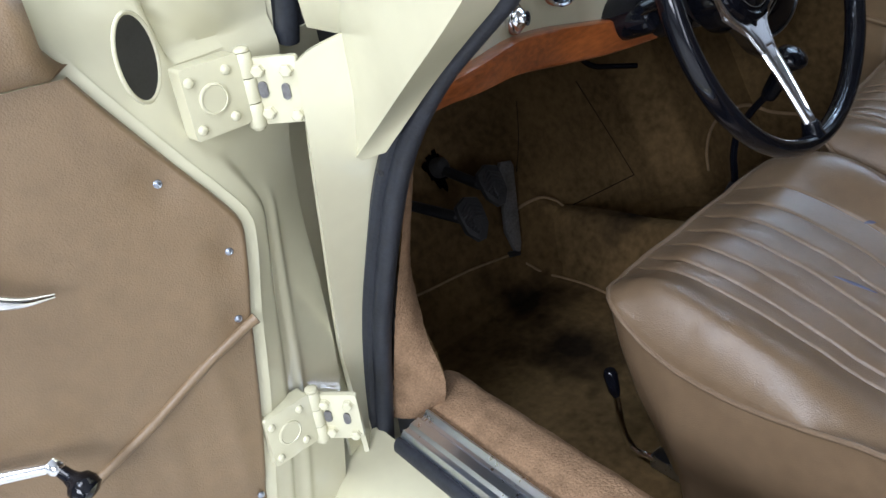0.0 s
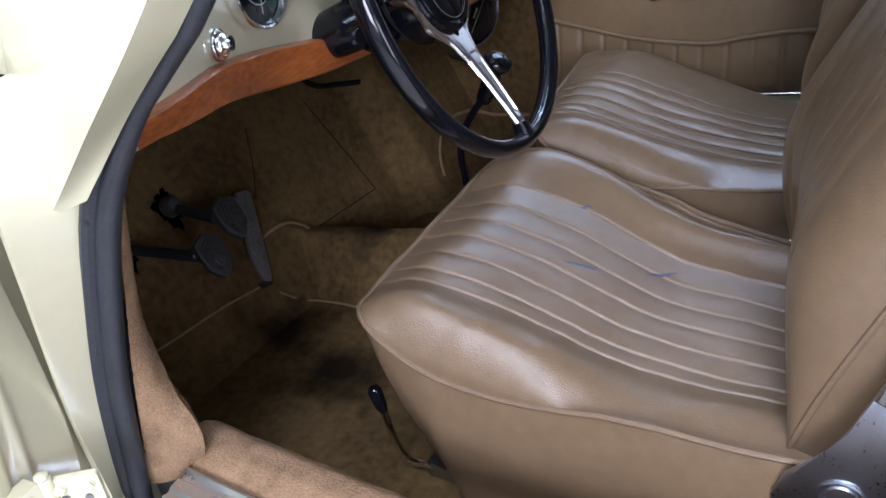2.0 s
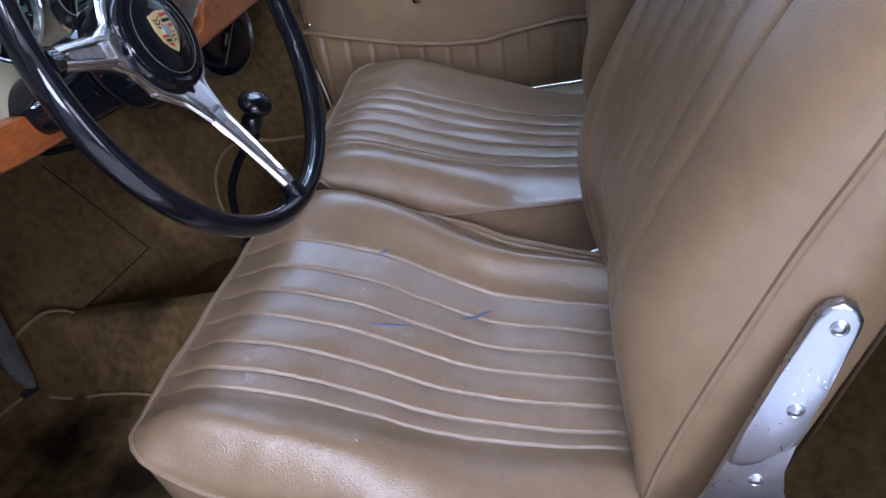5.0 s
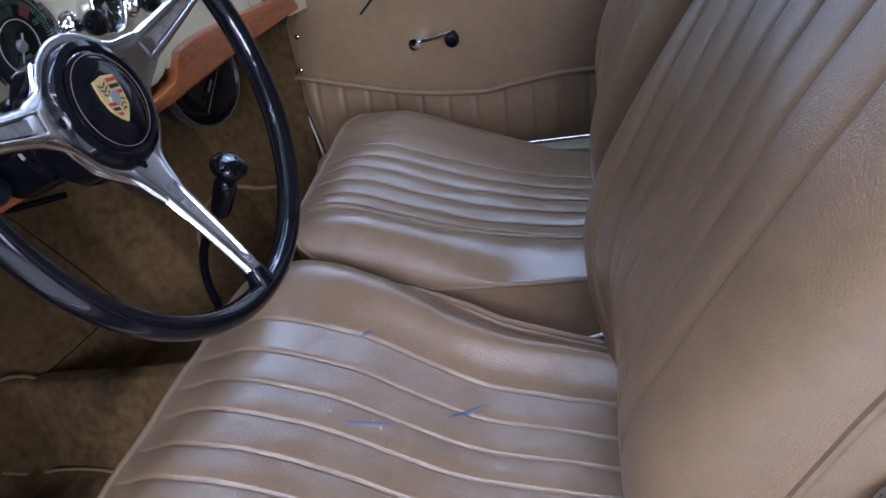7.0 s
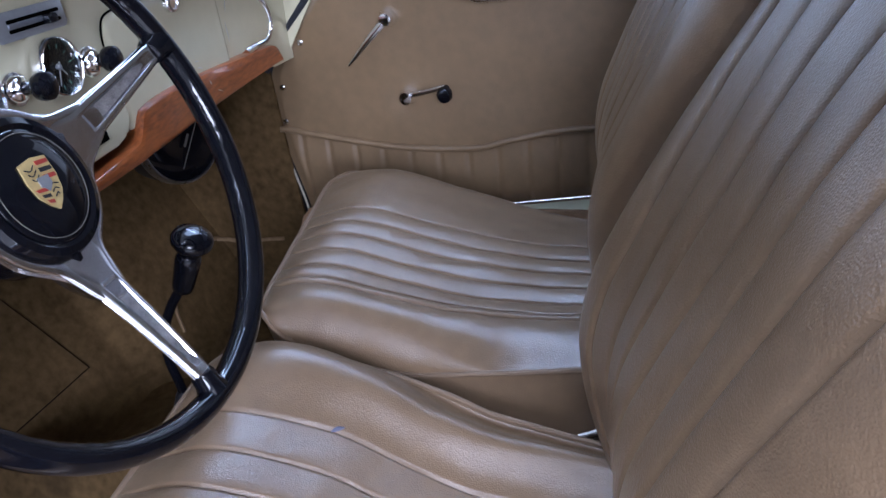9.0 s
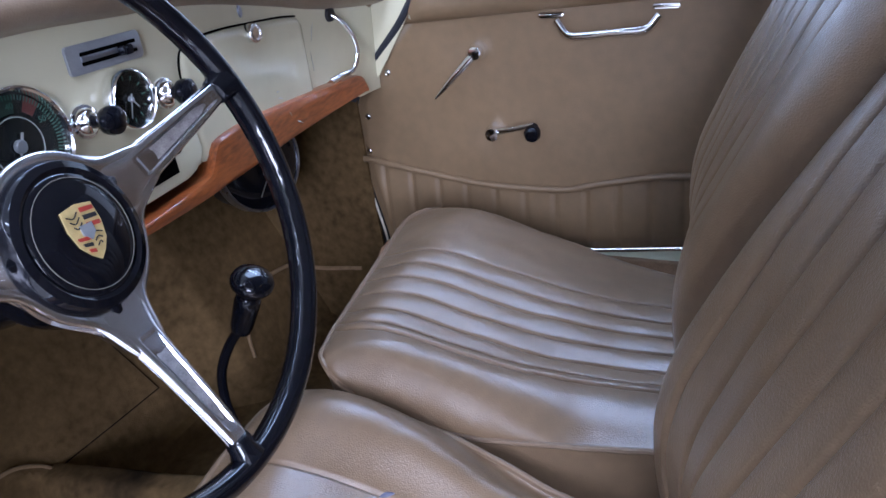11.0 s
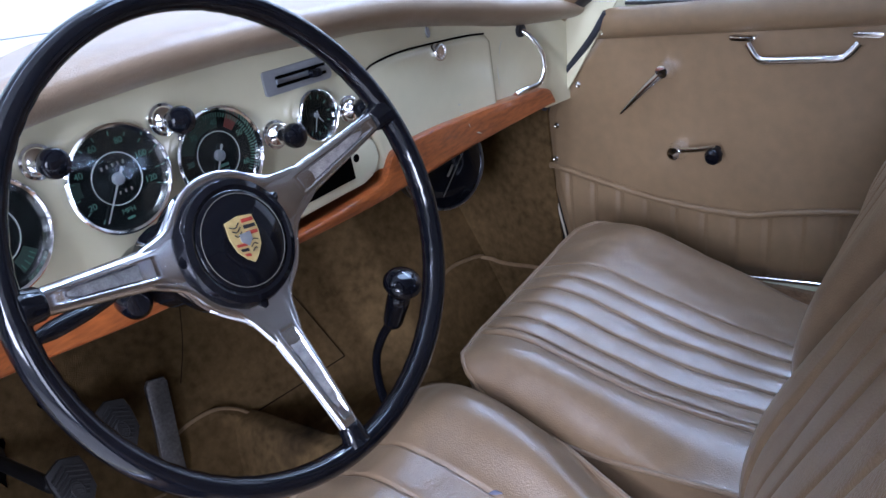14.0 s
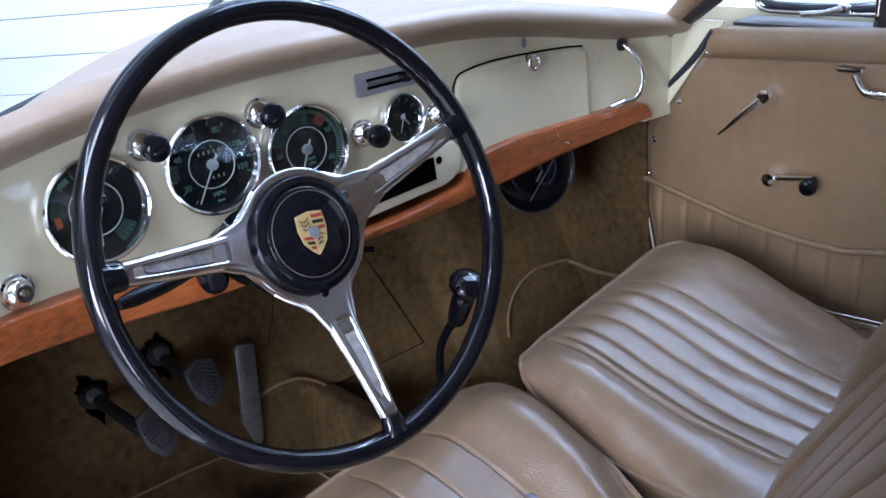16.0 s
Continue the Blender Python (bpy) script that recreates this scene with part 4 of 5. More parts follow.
    lv = part("slide_lever", tube(curve_points([(lx, 0.072, 0.158), (lx - sx * 0.002, 0.069, 0.125), (lx - sx * 0.006, 0.064, 0.085), (lx - sx * 0.012, 0.052, 0.055), (lx - sx * 0.024, 0.020, 0.048)], 16), 0.0050, 8), CHROME, root, "chrome slide lever")
    part("lever_knob", tube([(lx, 0.070, 0.148), (lx + sx * 0.001, 0.073, 0.158), (lx + sx * 0.003, 0.077, 0.184), (lx + sx * 0.003, 0.078, 0.190)], 0.0085, 14, radii=[0.005, 0.0085, 0.0100, 0.007]), BLACK, lv, "black lever knob")
    if stains:
        for (x0, y0), (x1, y1) in (((-0.205, -0.113), (-0.187, -0.158)), ((-0.150, -0.206), (-0.118, -0.238)), ((-0.076, -0.086), (-0.069, -0.099))):
            pts = []
            for i in range(9):
                x, y = x0 + (x1 - x0) * i / 8, y0 + (y1 - y0) * i / 8
                a, b = 0.5, 0.7
                for _ in range(6):
                    q = top(a, b)
                    a, b = a + (x - q.x) / 0.46, b + (y - q.y) / 0.54
                pts.append(top(a, b) + Vector((0, 0, 0.0004)))
            part("ink_mark", tube(pts, 0.002, 6, squash=0.3, radii=[0.0006, 0.0014, 0.002, 0.0024, 0.0025, 0.0022, 0.0018, 0.0012, 0.0006]), INK, root, "dark blue ink mark")
    return root


seat(-0.217, 0.0, 0.0, "tan leatherette bucket seat with ink marks, on the driver's side", -1, DRIVER, True)
seat(0.245, 0.038, 0.060, "tan leatherette bucket seat beside the closed door", 1, PASSENGER)

# ---------------------------------------------------------------- steering wheel
WT = radians(20.6)
WC = Vector((-0.2160, -0.0075, 0.6770))
WN = Vector((0.098 * math.cos(WT), -math.cos(WT), math.sin(WT))).normalized()
WM = facing(WC, WN)
wheel = thing("steering_wheel", tuple(WC), "black three-spoke steering wheel with satin metal spokes", "steering wheel")
RIM = 0.2022
SPOKES = (13.0, 169.5, -93.0)
def wp(ang, r, h=0.0):
    return WM @ Vector((r * math.cos(radians(ang)), r * math.sin(radians(ang)), h))
bm = bmesh.new()
def rim_fn(a, b):
    ang, t = 360 * a, 2 * math.pi * b
    grip = 1 - 0.06 * max(0, math.cos(radians(ang) * 64)) * bump01(-0.2, -0.9, math.cos(t)) * (1 if abs(((ang + 180) % 360) - 180) < 75 or abs(ang - 180) < 60 else 0)
    return wp(ang, RIM + 0.0104 * math.cos(t) * grip, 0.0125 * math.sin(t))
rows = grid(bm, rim_fn, 192, 16, True)
bmesh.ops.remove_doubles(bm, verts=bm.verts, dist=1e-6)
part("rim", bm, RIMBLACK, wheel, "glossy black rim", sharp=180)
def rise(r):
    """Height of the spokes under the rim plane at a radius."""
    return -0.042 * max(0.0, 1 - (r - 0.040) / 0.146) ** 1.15
for ang in SPOKES:
    def spoke_half(a):
        return 0.0098 + 0.0095 * (1 - a) + 0.032 * (1 - bump01(-0.05, 0.36, a)) ** 1.5
    def spoke(a, b, ang=ang):
        r = 0.040 + (0.186 - 0.040) * a
        h = rise(r)
        w = spoke_half(a)
        if b <= 0.8:
            x = -1 + 2 * b / 0.8
            zz = 0.0058 * (1 - abs(x) ** 6)
            zz -= 0.0030 * bump01(0.28, 0.36, a) * (1 - bump01(0.84, 0.92, a)) * (1 - bump01(0.46 - 0.16 * a, 0.60 - 0.16 * a, abs(x)))
        else:
            x = 1 - 2 * (b - 0.8) / 0.2
            zz = -0.005 * (1 - abs(x) ** 4)
        return WM @ (Matrix.Rotation(radians(ang), 4, "Z") @ Vector((r, x * w, h + zz)))
    bm = bmesh.new()
    rr = grid(bm, spoke, 60, 60)
    bmesh.ops.remove_doubles(bm, verts=bm.verts, dist=1e-6)
    sp_ = part("spoke", bm, ALLOY, wheel, "satin metal spoke", sharp=70)
    def inlay(a, b, ang=ang):
        k = 0.34 + 0.50 * a
        return WM @ (Matrix.Rotation(radians(ang), 4, "Z") @ Vector((0.040 + 0.146 * k, (2 * b - 1) * (0.44 - 0.16 * k) * min(1.0, 0.35 + 5 * a, 0.35 + 5 * (1 - a)) * spoke_half(k), rise(0.040 + 0.146 * k) + 0.0039)))
    part("knurled_inlay", sheet(inlay, 20, 6), KNURL, sp_, "knurled metal inlay")
    bm = tube([wp(ang, 0.1800, 0.0), wp(ang, 0.1825, 0.0), wp(ang, 0.1895, 0.0), wp(ang, 0.1977, 0.0)], 0.012, 16, radii=[0.0110, 0.0125, 0.0130, 0.0170], squash=0.8)
    part("spoke_collar", bm, BLACK, wheel, "black collar on the spoke")
def hub_radius(ang):
    """Outline of the hub casting: a disc that flares into the three spokes."""
    r = 0.064
    for q in SPOKES:
        d = abs((ang - q + 180) % 360 - 180)
        r = max(r, 0.064 + 0.046 * math.exp(-(d / 15.0) ** 2))
    return r
def hub_fn(a, b):
    ang = 360 * a
    rr = hub_radius(ang)
    if b < 0.8:
        r = 0.040 + (rr - 0.040) * b / 0.8
        t = b / 0.8
        h = rise(r) + 0.0052 * math.sqrt(max(0.0, 1 - t ** 7)) - 0.0004
    else:
        t = (b - 0.8) / 0.2
        r = rr - 0.020 * t
        h = rise(rr) - 0.0004 - 0.026 * t
    return wp(ang, r, h)
bm = bmesh.new()
grid(bm, hub_fn, 180, 30, True)
part("hub_shell", bm, ALLOY, wheel, "satin metal hub casting", sharp=70)
part("hub_boss", lathe([(0.030, -0.095), (0.044, -0.086), (0.052, -0.066), (0.050, -0.046)], WM, 40), DARK, wheel, "dark hub boss behind the spokes")
HM = WM @ pose(0, 0, -0.026)
horn = part("horn_button", lathe([(0.057, -0.046), (0.0585, -0.040), (0.0575, -0.014), (0.0560, -0.004), (0.0535, 0.001), (0.0480, 0.0032), (0.0445, 0.0015), (0.043, 0.0028), (0.020, 0.0052), (0, 0.006)], HM, 64), BLACK, wheel, "black horn button with a shield emblem")
part("gilt_ring", tube([wp(10 * i, 0.0405, -0.0224) for i in range(36)], 0.00035, 6, True), DIM, horn)
for ang in (20, 173, -97):
    part("horn_tab", tube([wp(ang, 0.052, -0.036), wp(ang, 0.066, -0.036), wp(ang, 0.070, -0.036)], 0.006, 10, radii=[0.0085, 0.0060, 0.0035]), BLACK, horn)
# shield emblem as plain coloured shapes
shield = [(-0.0125, 0.0165), (0, 0.0185), (0.0125, 0.0165), (0.0135, 0.004), (0.011, -0.007), (0.0055, -0.014), (0, -0.0185), (-0.0055, -0.014), (-0.011, -0.007), (-0.0135, 0.004)]
sm = HM @ pose(0.0, 0.0, 0.0068, 0, 0, -6) @ Matrix.Scale(1.12, 4)
em = part("emblem", slab(shield, 0.0012, sm, 0.0), GOLD, horn, "gold, red and black shield emblem", smooth=False)
for k in range(3):
    part("emblem_bar", slab([(0.0015, 0.0155 - 0.005 * k), (0.0118, 0.0145 - 0.005 * k), (0.0118, 0.0118 - 0.005 * k), (0.0015, 0.0125 - 0.005 * k)], 0.0008, sm @ pose(0, 0, 0.0006), 0), (RED, DARK, RED)[k], em, smooth=False)
    part("emblem_bar", slab([(-0.0105 + 0.002 * k, -0.0015 - 0.0042 * k), (-0.0015, -0.0025 - 0.0042 * k), (-0.0015, -0.005 - 0.0042 * k), (-0.0095 + 0.002 * k, -0.0038 - 0.0042 * k)], 0.0008, sm @ pose(0, 0, 0.0006), 0), (RED, DARK, RED)[k], em, smooth=False)
for k in range(3):
    part("emblem_bar", tube(curve_points([sm @ Vector((-0.0105 + 0.001 * k, 0.0125 - 0.0035 * k, 0.0005)), sm @ Vector((-0.006, 0.0105 - 0.0035 * k, 0.0005)), sm @ Vector((-0.0015, 0.0135 - 0.0035 * k, 0.0005))], 8), 0.0005, 5), DARK, em)
    part("emblem_bar", tube(curve_points([sm @ Vector((0.0015, -0.0035 - 0.0033 * k, 0.0005)), sm @ Vector((0.005, -0.0015 - 0.0033 * k, 0.0005)), sm @ Vector((0.0095 - 0.002 * k, -0.003 - 0.0033 * k, 0.0005))], 8), 0.0005, 5), DARK, em)
part("emblem_center", slab([(-0.005, 0.005), (0.005, 0.005), (0.005, -0.001), (0, -0.0055), (-0.005, -0.001)], 0.001, sm @ pose(0, 0, 0.001), 0), GREY, em, smooth=False)
# column, switch and stalk behind the wheel
column = thing("steering_column", (-0.217, 0.1, 0.6), "black steering column with switch and stalk", "steering column")
part("column_tube", tube([WM @ Vector((0, 0, -0.06)), WM @ Vector((0, 0, -0.12)), WM @ Vector((0, 0, -0.36))], 0.028, 24, radii=[0.034, 0.034, 0.026]), BLACK, column)
part("column_collar", lathe([(0.036, -0.15), (0.042, -0.145), (0.042, -0.10), (0.036, -0.095)], WM, 28), BLACK, column, "black switch housing")
part("turn_stalk", tube(curve_points([(-0.24, 0.085, 0.655), (-0.32, 0.05, 0.660), (-0.395, 0.028, 0.667)], 12), 0.0055, 10, radii=[0.004] * 7 + [0.0055, 0.007, 0.0075, 0.0075, 0.005]), BLACK, column, "black turn signal stalk")
part("ignition_lock", lathe([(0.020, 0), (0.020, 0.03), (0.014, 0.036), (0, 0.037)], facing((-0.285, 0.12, 0.618), (-0.2, -1, 0.2)) @ Matrix.Diagonal((0.7, 0.7, 0.9, 1)), 24), BLACK, column, "black lock housing")
part("pull_handle", tube(curve_points([(-0.030, 0.462, 0.600), (-0.026, 0.455, 0.480), (-0.004, 0.436, 0.442), (0.035, 0.413, 0.432), (0.072, 0.395, 0.425)], 24), 0.0050, 10), BLACK, column, "black pull handle")

# ---------------------------------------------------------------- dashboard
dash = thing("dashboard", (0, 0.2, 0.6), "cream painted dashboard with tan padded top and wood trim", "dashboard")
DY = [(-0.64, 0.100), (-0.55, 0.115), (-0.45, 0.152), (-0.36, 0.177), (-0.24, 0.184), (0.0, 0.186), (0.15, 0.198), (0.30, 0.216), (0.46, 0.222), (0.64, 0.225)]
ZB = [(-0.64, 0.645), (-0.465, 0.645), (-0.25, 0.612), (-0.06, 0.594), (0.11, 0.595), (0.40, 0.582), (0.64, 0.565)]
ZT = [(-0.64, 0.745), (-0.50, 0.757), (-0.424, 0.768), (-0.258, 0.780), (-0.10, 0.779), (0.02, 0.770), (0.115, 0.761), (0.22, 0.743), (0.34, 0.716), (0.47, 0.686), (0.64, 0.660)]
def dy(x):
    return spline(DY, x)
def dash_fn(a, b):
    x = -0.64 + 1.245 * a
    zb, zt = spline(ZB, x), spline(ZT, x) + 0.012
    zb -= 0.010 + 0.030 * bump01(0.49, 0.53, x)
    z = zb + (zt - zb) * b
    return Vector((x, dy(x) + 0.012 * (1 - b) ** 2 * 0.3, z))
part("dash_panel", sheet(dash_fn, 120, 16, -0.004), CREAM, dash, "cream painted dash panel")
# padded top
def pad(a, b):
    x = -0.66 + 1.265 * a
    prof = [(0.02, -0.004), (-0.006, 0.0), (-0.026, 0.008), (-0.037, 0.021), (-0.035, 0.034), (-0.018, 0.043), (0.025, 0.047), (0.08, 0.047), (0.20, 0.044)]
    k = b * (len(prof) - 1)
    oy = spline([(i, p[0]) for i, p in enumerate(prof)], k)
    oz = spline([(i, p[1]) for i, p in enumerate(prof)], k)
    shrink = 1 - 0.45 * bump01(0.45, 0.66, x)
    if k > 5:
        depth = oy - -0.018
        oy = -0.018 + depth * max(0.16, 1 - (x / (0.47 if x < 0 else 0.60)) ** 2)
    return Vector((x, dy(x) + oy, spline(ZT, x) + oz * shrink - 0.018 * bump01(5, 7, k) * bump01(-0.15, -0.45, x) + 0.0015 * noise.noise(Vector((x * 8, b * 4, 7)))))
part("padded_top", sheet(pad, 120, 40), PADDING, dash, "tan padded dash top", sharp=180)
# wood trim along the bottom edge
def wood(a, b):
    x = -0.625 + 1.153 * a
    zt = spline(ZB, x) - 0.002 + spline([(-0.6, 0.0), (0.085, 0.0), (0.125, 0.012), (0.16, 0.016), (0.22, 0.0155), (0.30, 0.011), (0.43, 0.006), (0.56, 0.0033)], x)
    zb = spline([(-0.60, 0.622), (-0.487, 0.609), (-0.36, 0.582), (-0.25, 0.567), (-0.06, 0.560), (0.2, 0.549), (0.487, 0.545), (0.56, 0.545)], x)
    notch = -0.020 * bump01(-0.115, -0.085, x) * (1 - bump01(0.098, 0.125, x))
    tip = 1 - min(1.0, (1 - a) / 0.028)
    zt -= 0.024 * (1 - math.sqrt(1 - tip * tip))
    zt = zt + notch
    prof = [(0.02, 1), (-0.011, 1), (-0.0155, 0.965), (-0.0170, 0.75), (-0.0172, 0.4), (-0.0165, 0.06), (-0.012, 0.0), (0.02, 0.0)]
    k = b * (len(prof) - 1)
    i = min(int(k), len(prof) - 2)
    f = k - i
    oy = prof[i][0] * (1 - f) + prof[i + 1][0] * f
    h = prof[i][1] * (1 - f) + prof[i + 1][1] * f
    return Vector((x, dy(x) + oy, zb + (zt - zb) * h))
part("wood_trim", sheet(wood, 140, 28), WOOD, dash, "varnished reddish wood trim strip", sharp=60)
part("dash_underside", sheet(lambda a, b: Vector((-0.63 + 1.25 * a, dy(-0.63 + 1.25 * a) + 0.01 + 0.4 * b, 0.628 - 0.062 * a + 0.02 * b)), 30, 6, 0.004), DARK, dash, "dark underside of the dash")

def dm(x, z, off=0.002):
    s = (dy(x + 0.04) - dy(x - 0.04)) / 0.08
    return facing((x, dy(x) - off, z), (s, -1, 0.06))

def gauge(x, z, r, label):
    m = dm(x, z, 0.007)
    g = part("gauge", lathe([(0, 0.0), (r * 0.9, 0.0)], m, 48), FACE, dash, label)
    part("glass", lathe([(r * 0.9, 0.006), (r * 0.5, 0.0066), (0, 0.0068)], m, 40), LENS, g, "clear gauge glass").visible_shadow = False
    part("bezel", lathe([(r * 1.0, -0.004), (r * 1.0, 0.004), (r * 0.985, 0.0085), (r * 0.95, 0.010), (r * 0.91, 0.0085), (r * 0.885, 0.003), (r * 0.87, 0.0005)], m, 56), CHROME, g, "chrome gauge bezel")
    return g, m

def on_dial(m, ang, rr, h=0.0012):
    return m @ Vector((rr * math.cos(radians(ang)), rr * math.sin(radians(ang)), h))

def tick(g, m, ang, r0, r1, w, mat):
    q = Matrix.Rotation(radians(ang), 4, "Z")
    part("tick", slab([(r0, -w), (r1, -w), (r1, w), (r0, w)], 0.0006, m @ q @ pose(0, 0, 0.001), 0), mat, g, smooth=False)

def band(g, m, a0, a1, r0, r1, mat, name="band"):
    n = max(4, int(abs(a1 - a0) / 6))
    out = [(r1 * math.cos(radians(a0 + (a1 - a0) * i / n)), r1 * math.sin(radians(a0 + (a1 - a0) * i / n))) for i in range(n + 1)]
    out += [(r0 * math.cos(radians(a1 + (a0 - a1) * i / n)), r0 * math.sin(radians(a1 + (a0 - a1) * i / n))) for i in range(n + 1)]
    part(name, slab(out, 0.0004, m @ pose(0, 0, 0.0007), 0), mat, g, smooth=False)

def needle(g, m, ang, length, cap=0.006, w=0.0012):
    q = Matrix.Rotation(radians(ang), 4, "Z")
    part("needle", slab([(-2 * cap, -w), (length, -0.4 * w), (length, 0.4 * w), (-2 * cap, w)], 0.0006, m @ q @ pose(0, 0, 0.0042), 0), NEEDLE, g, "pale needle", smooth=False)
    part("needle_cap", lathe([(cap, 0.001), (cap, 0.004), (cap * 0.8, 0.0055), (0, 0.006)], m, 20), GREY, g)

R_ = 0.0535
# combined fuel, temperature and pressure dial
g, m = gauge(-0.358, 0.7035, R_, "combination gauge")
part("dial_ring", tube([on_dial(m, 10 * i, 0.026) for i in range(36)], 0.0006, 6, True), WHITE, g)
band(g, m, 150, 172, 0.029, 0.043, GREENBAND)
band(g, m, -70, -38, 0.029, 0.043, GREENBAND)
band(g, m, 172, 188, 0.034, 0.040, ORANGE, "warning_lamp")
for a0 in (108, 116, 124, 132, 60, 50, -50, -58, -66, -44):
    tick(g, m, a0, 0.036, 0.042, 0.0006, GREEN)
part("dial_label", slab(rounded(0.010, 0.005, 0.0015), 0.0005, m @ pose(-0.022, 0.033, 0.001, 0, 0, 20), 0), GREEN, g, smooth=False)
needle(g, m, -100, 0.036, 0.005)
# speedometer
g, m = gauge(-0.234, 0.7085, R_, "speedometer with green figures")
part("dial_ring", tube([on_dial(m, 10 * i, 0.025) for i in range(36)], 0.0005, 6, True), WHITE, g)
band(g, m, 165, 187, 0.036, 0.045, GREENBAND)
for s, ang, rr in (("20", 208, 0.036), ("40", 157, 0.037), ("60", 112, 0.036), ("80", 68, 0.036), ("100", 25, 0.033), ("120", -20, 0.034)):
    writing("figure", s, 0.0085, m @ pose(rr * math.cos(radians(ang)), rr * math.sin(radians(ang)), 0.0012), GREEN, g)
writing("figure", "MPH", 0.0070, m @ pose(0.0, -0.032, 0.0012), GREEN, g)
part("figure_bar", slab(rounded(0.008, 0.0022, 0.0008), 0.0004, m @ pose(0, -0.0395, 0.001), 0), GREEN, g, smooth=False)
for i in range(13):
    ang = 232 - i * 21.5
    tick(g, m, ang, 0.0405, 0.0445, 0.0005, GREEN)
for k in range(5):
    part("counter_wheel", slab(rounded(0.0046, 0.006, 0.0006), 0.0004, m @ pose(-0.0115 + 0.0056 * k, 0.0135, 0.001), 0), FACE, g, smooth=False)
    part("counter_mark", slab(rounded(0.0016, 0.0036, 0.0005), 0.0003, m @ pose(-0.0115 + 0.0056 * k, 0.0135, 0.0014), 0), DIM, g, smooth=False)
for k in range(3):
    part("counter_mark", slab(rounded(0.0018, 0.0034, 0.0005), 0.0003, m @ pose(-0.002 + 0.006 * k, -0.0135, 0.0012), 0), DIM, g, smooth=False)
needle(g, m, 236, 0.043)
# tachometer
g, m = gauge(-0.123, 0.6915, R_ * 0.97, "tachometer with green figures and red sector")
part("dial_ring", tube([on_dial(m, 10 * i, 0.025) for i in range(36)], 0.0005, 6, True), WHITE, g)
band(g, m, 75, 162, 0.028, 0.044, GREENBAND)
band(g, m, 40, 60, 0.030, 0.044, REDBAND)
for s, ang in (("10", 222), ("20", 178), ("30", 131), ("40", 82), ("50", 25), ("60", -30)):
    writing("figure", s, 0.0080, m @ pose(0.034 * math.cos(radians(ang)), 0.034 * math.sin(radians(ang)), 0.0014), GREEN, g)
for i in range(34):
    tick(g, m, 96 - i * 4.1, 0.0395, 0.0440, 0.0005, GREEN)
writing("figure", "RPM", 0.0052, m @ pose(0.003, -0.0175, 0.0012), GREEN, g)
part("figure_bar", slab(rounded(0.011, 0.003, 0.0008), 0.0004, m @ pose(0.003, -0.0115, 0.001), 0), GREEN, g, smooth=False)
needle(g, m, 243, 0.042)
# clock
g, m = gauge(0.0125, 0.691, 0.030, "small clock")
for i in range(12):
    tick(g, m, 30 * i, 0.019, 0.0235, 0.0004, GREEN)
needle(g, m, 247, 0.019, 0.0026, 0.0007)
needle(g, m, 305, 0.012, 0.0022, 0.0007)

def knob(x, z, label, long=0.030, plain=False):
    m = dm(x, z)
    k = part("switch", lathe([(0.0170, -0.003), (0.0170, 0.001), (0.0160, 0.0026), (0.0135, 0.0034), (0.0125, 0.0060), (0.0105, 0.0085), (0.0085, 0.0100), (0.0070, 0.0135), (0, 0.0135)], m, 32), CHROME, dash, label)
    if not plain:
        part("pull_knob", lathe([(0.0062, 0.012), (0.0062, 0.022), (0.0072, long - 0.006), (0.0130, long), (0.0140, long + 0.006), (0.0130, long + 0.011), (0.009, long + 0.014), (0, long + 0.015)], m, 24), BLACK, k, "black pull knob")
    else:
        part("socket", lathe([(0.0080, 0.0145), (0.0070, 0.0150), (0.0055, 0.012), (0, 0.012)], m, 20), DARK, k)
        part("socket_key", lathe([(0.0035, 0.012), (0.0035, 0.0155), (0, 0.016)], m, 12), CHROME, k)
    return k

knob(-0.2965, 0.748, "chrome switch with black pull knob", 0.028)
knob(-0.1685, 0.7448, "chrome switch with black pull knob", 0.028)
knob(-0.045, 0.687, "chrome switch with black pull knob", 0.030)
knob(0.0715, 0.679, "chrome switch with black pull knob", 0.022)
knob(-0.449, 0.660, "chrome starter switch", plain=True)
# heater or radio slide plate
m = dm(0.0035, 0.7400) @ pose(0, 0, 0, 0, 0, -3)
rp = part("slider_plate", slab(rounded(0.098, 0.027, 0.004), 0.003, m @ pose(0, 0, 0.003), 0.001), GREY, dash, "grey metal slider plate")
part("slider_slot", slab(rounded(0.074, 0.0035, 0.001), 0.0012, m @ pose(0.004, 0.004, 0.0036), 0), HOLE, rp, smooth=False)
part("slider_slot", slab(rounded(0.074, 0.0035, 0.001), 0.0012, m @ pose(0.004, -0.005, 0.0036), 0), HOLE, rp, smooth=False)
part("slider_knob", slab(rounded(0.013, 0.009, 0.002), 0.008, m @ pose(0.020, -0.002, 0.0125), 0.001), BLACK, rp)
part("slider_bar", slab(rounded(0.050, 0.0045, 0.001), 0.002, m @ pose(-0.008, -0.0005, 0.005), 0.0005), PLATE, rp)
# panel with an open slot beside the wheel
m = dm(0.0015, 0.605, 0.005)
sp = part("slot_panel", slab([(-0.11, -0.022), (0.066, -0.022), (0.083, -0.018), (0.095, -0.010), (0.102, 0.002), (0.101, 0.020), (0.092, 0.031), (-0.11, 0.031)], 0.005, m, 0.0025, 3), CREAM, dash, "cream panel with an empty radio slot")
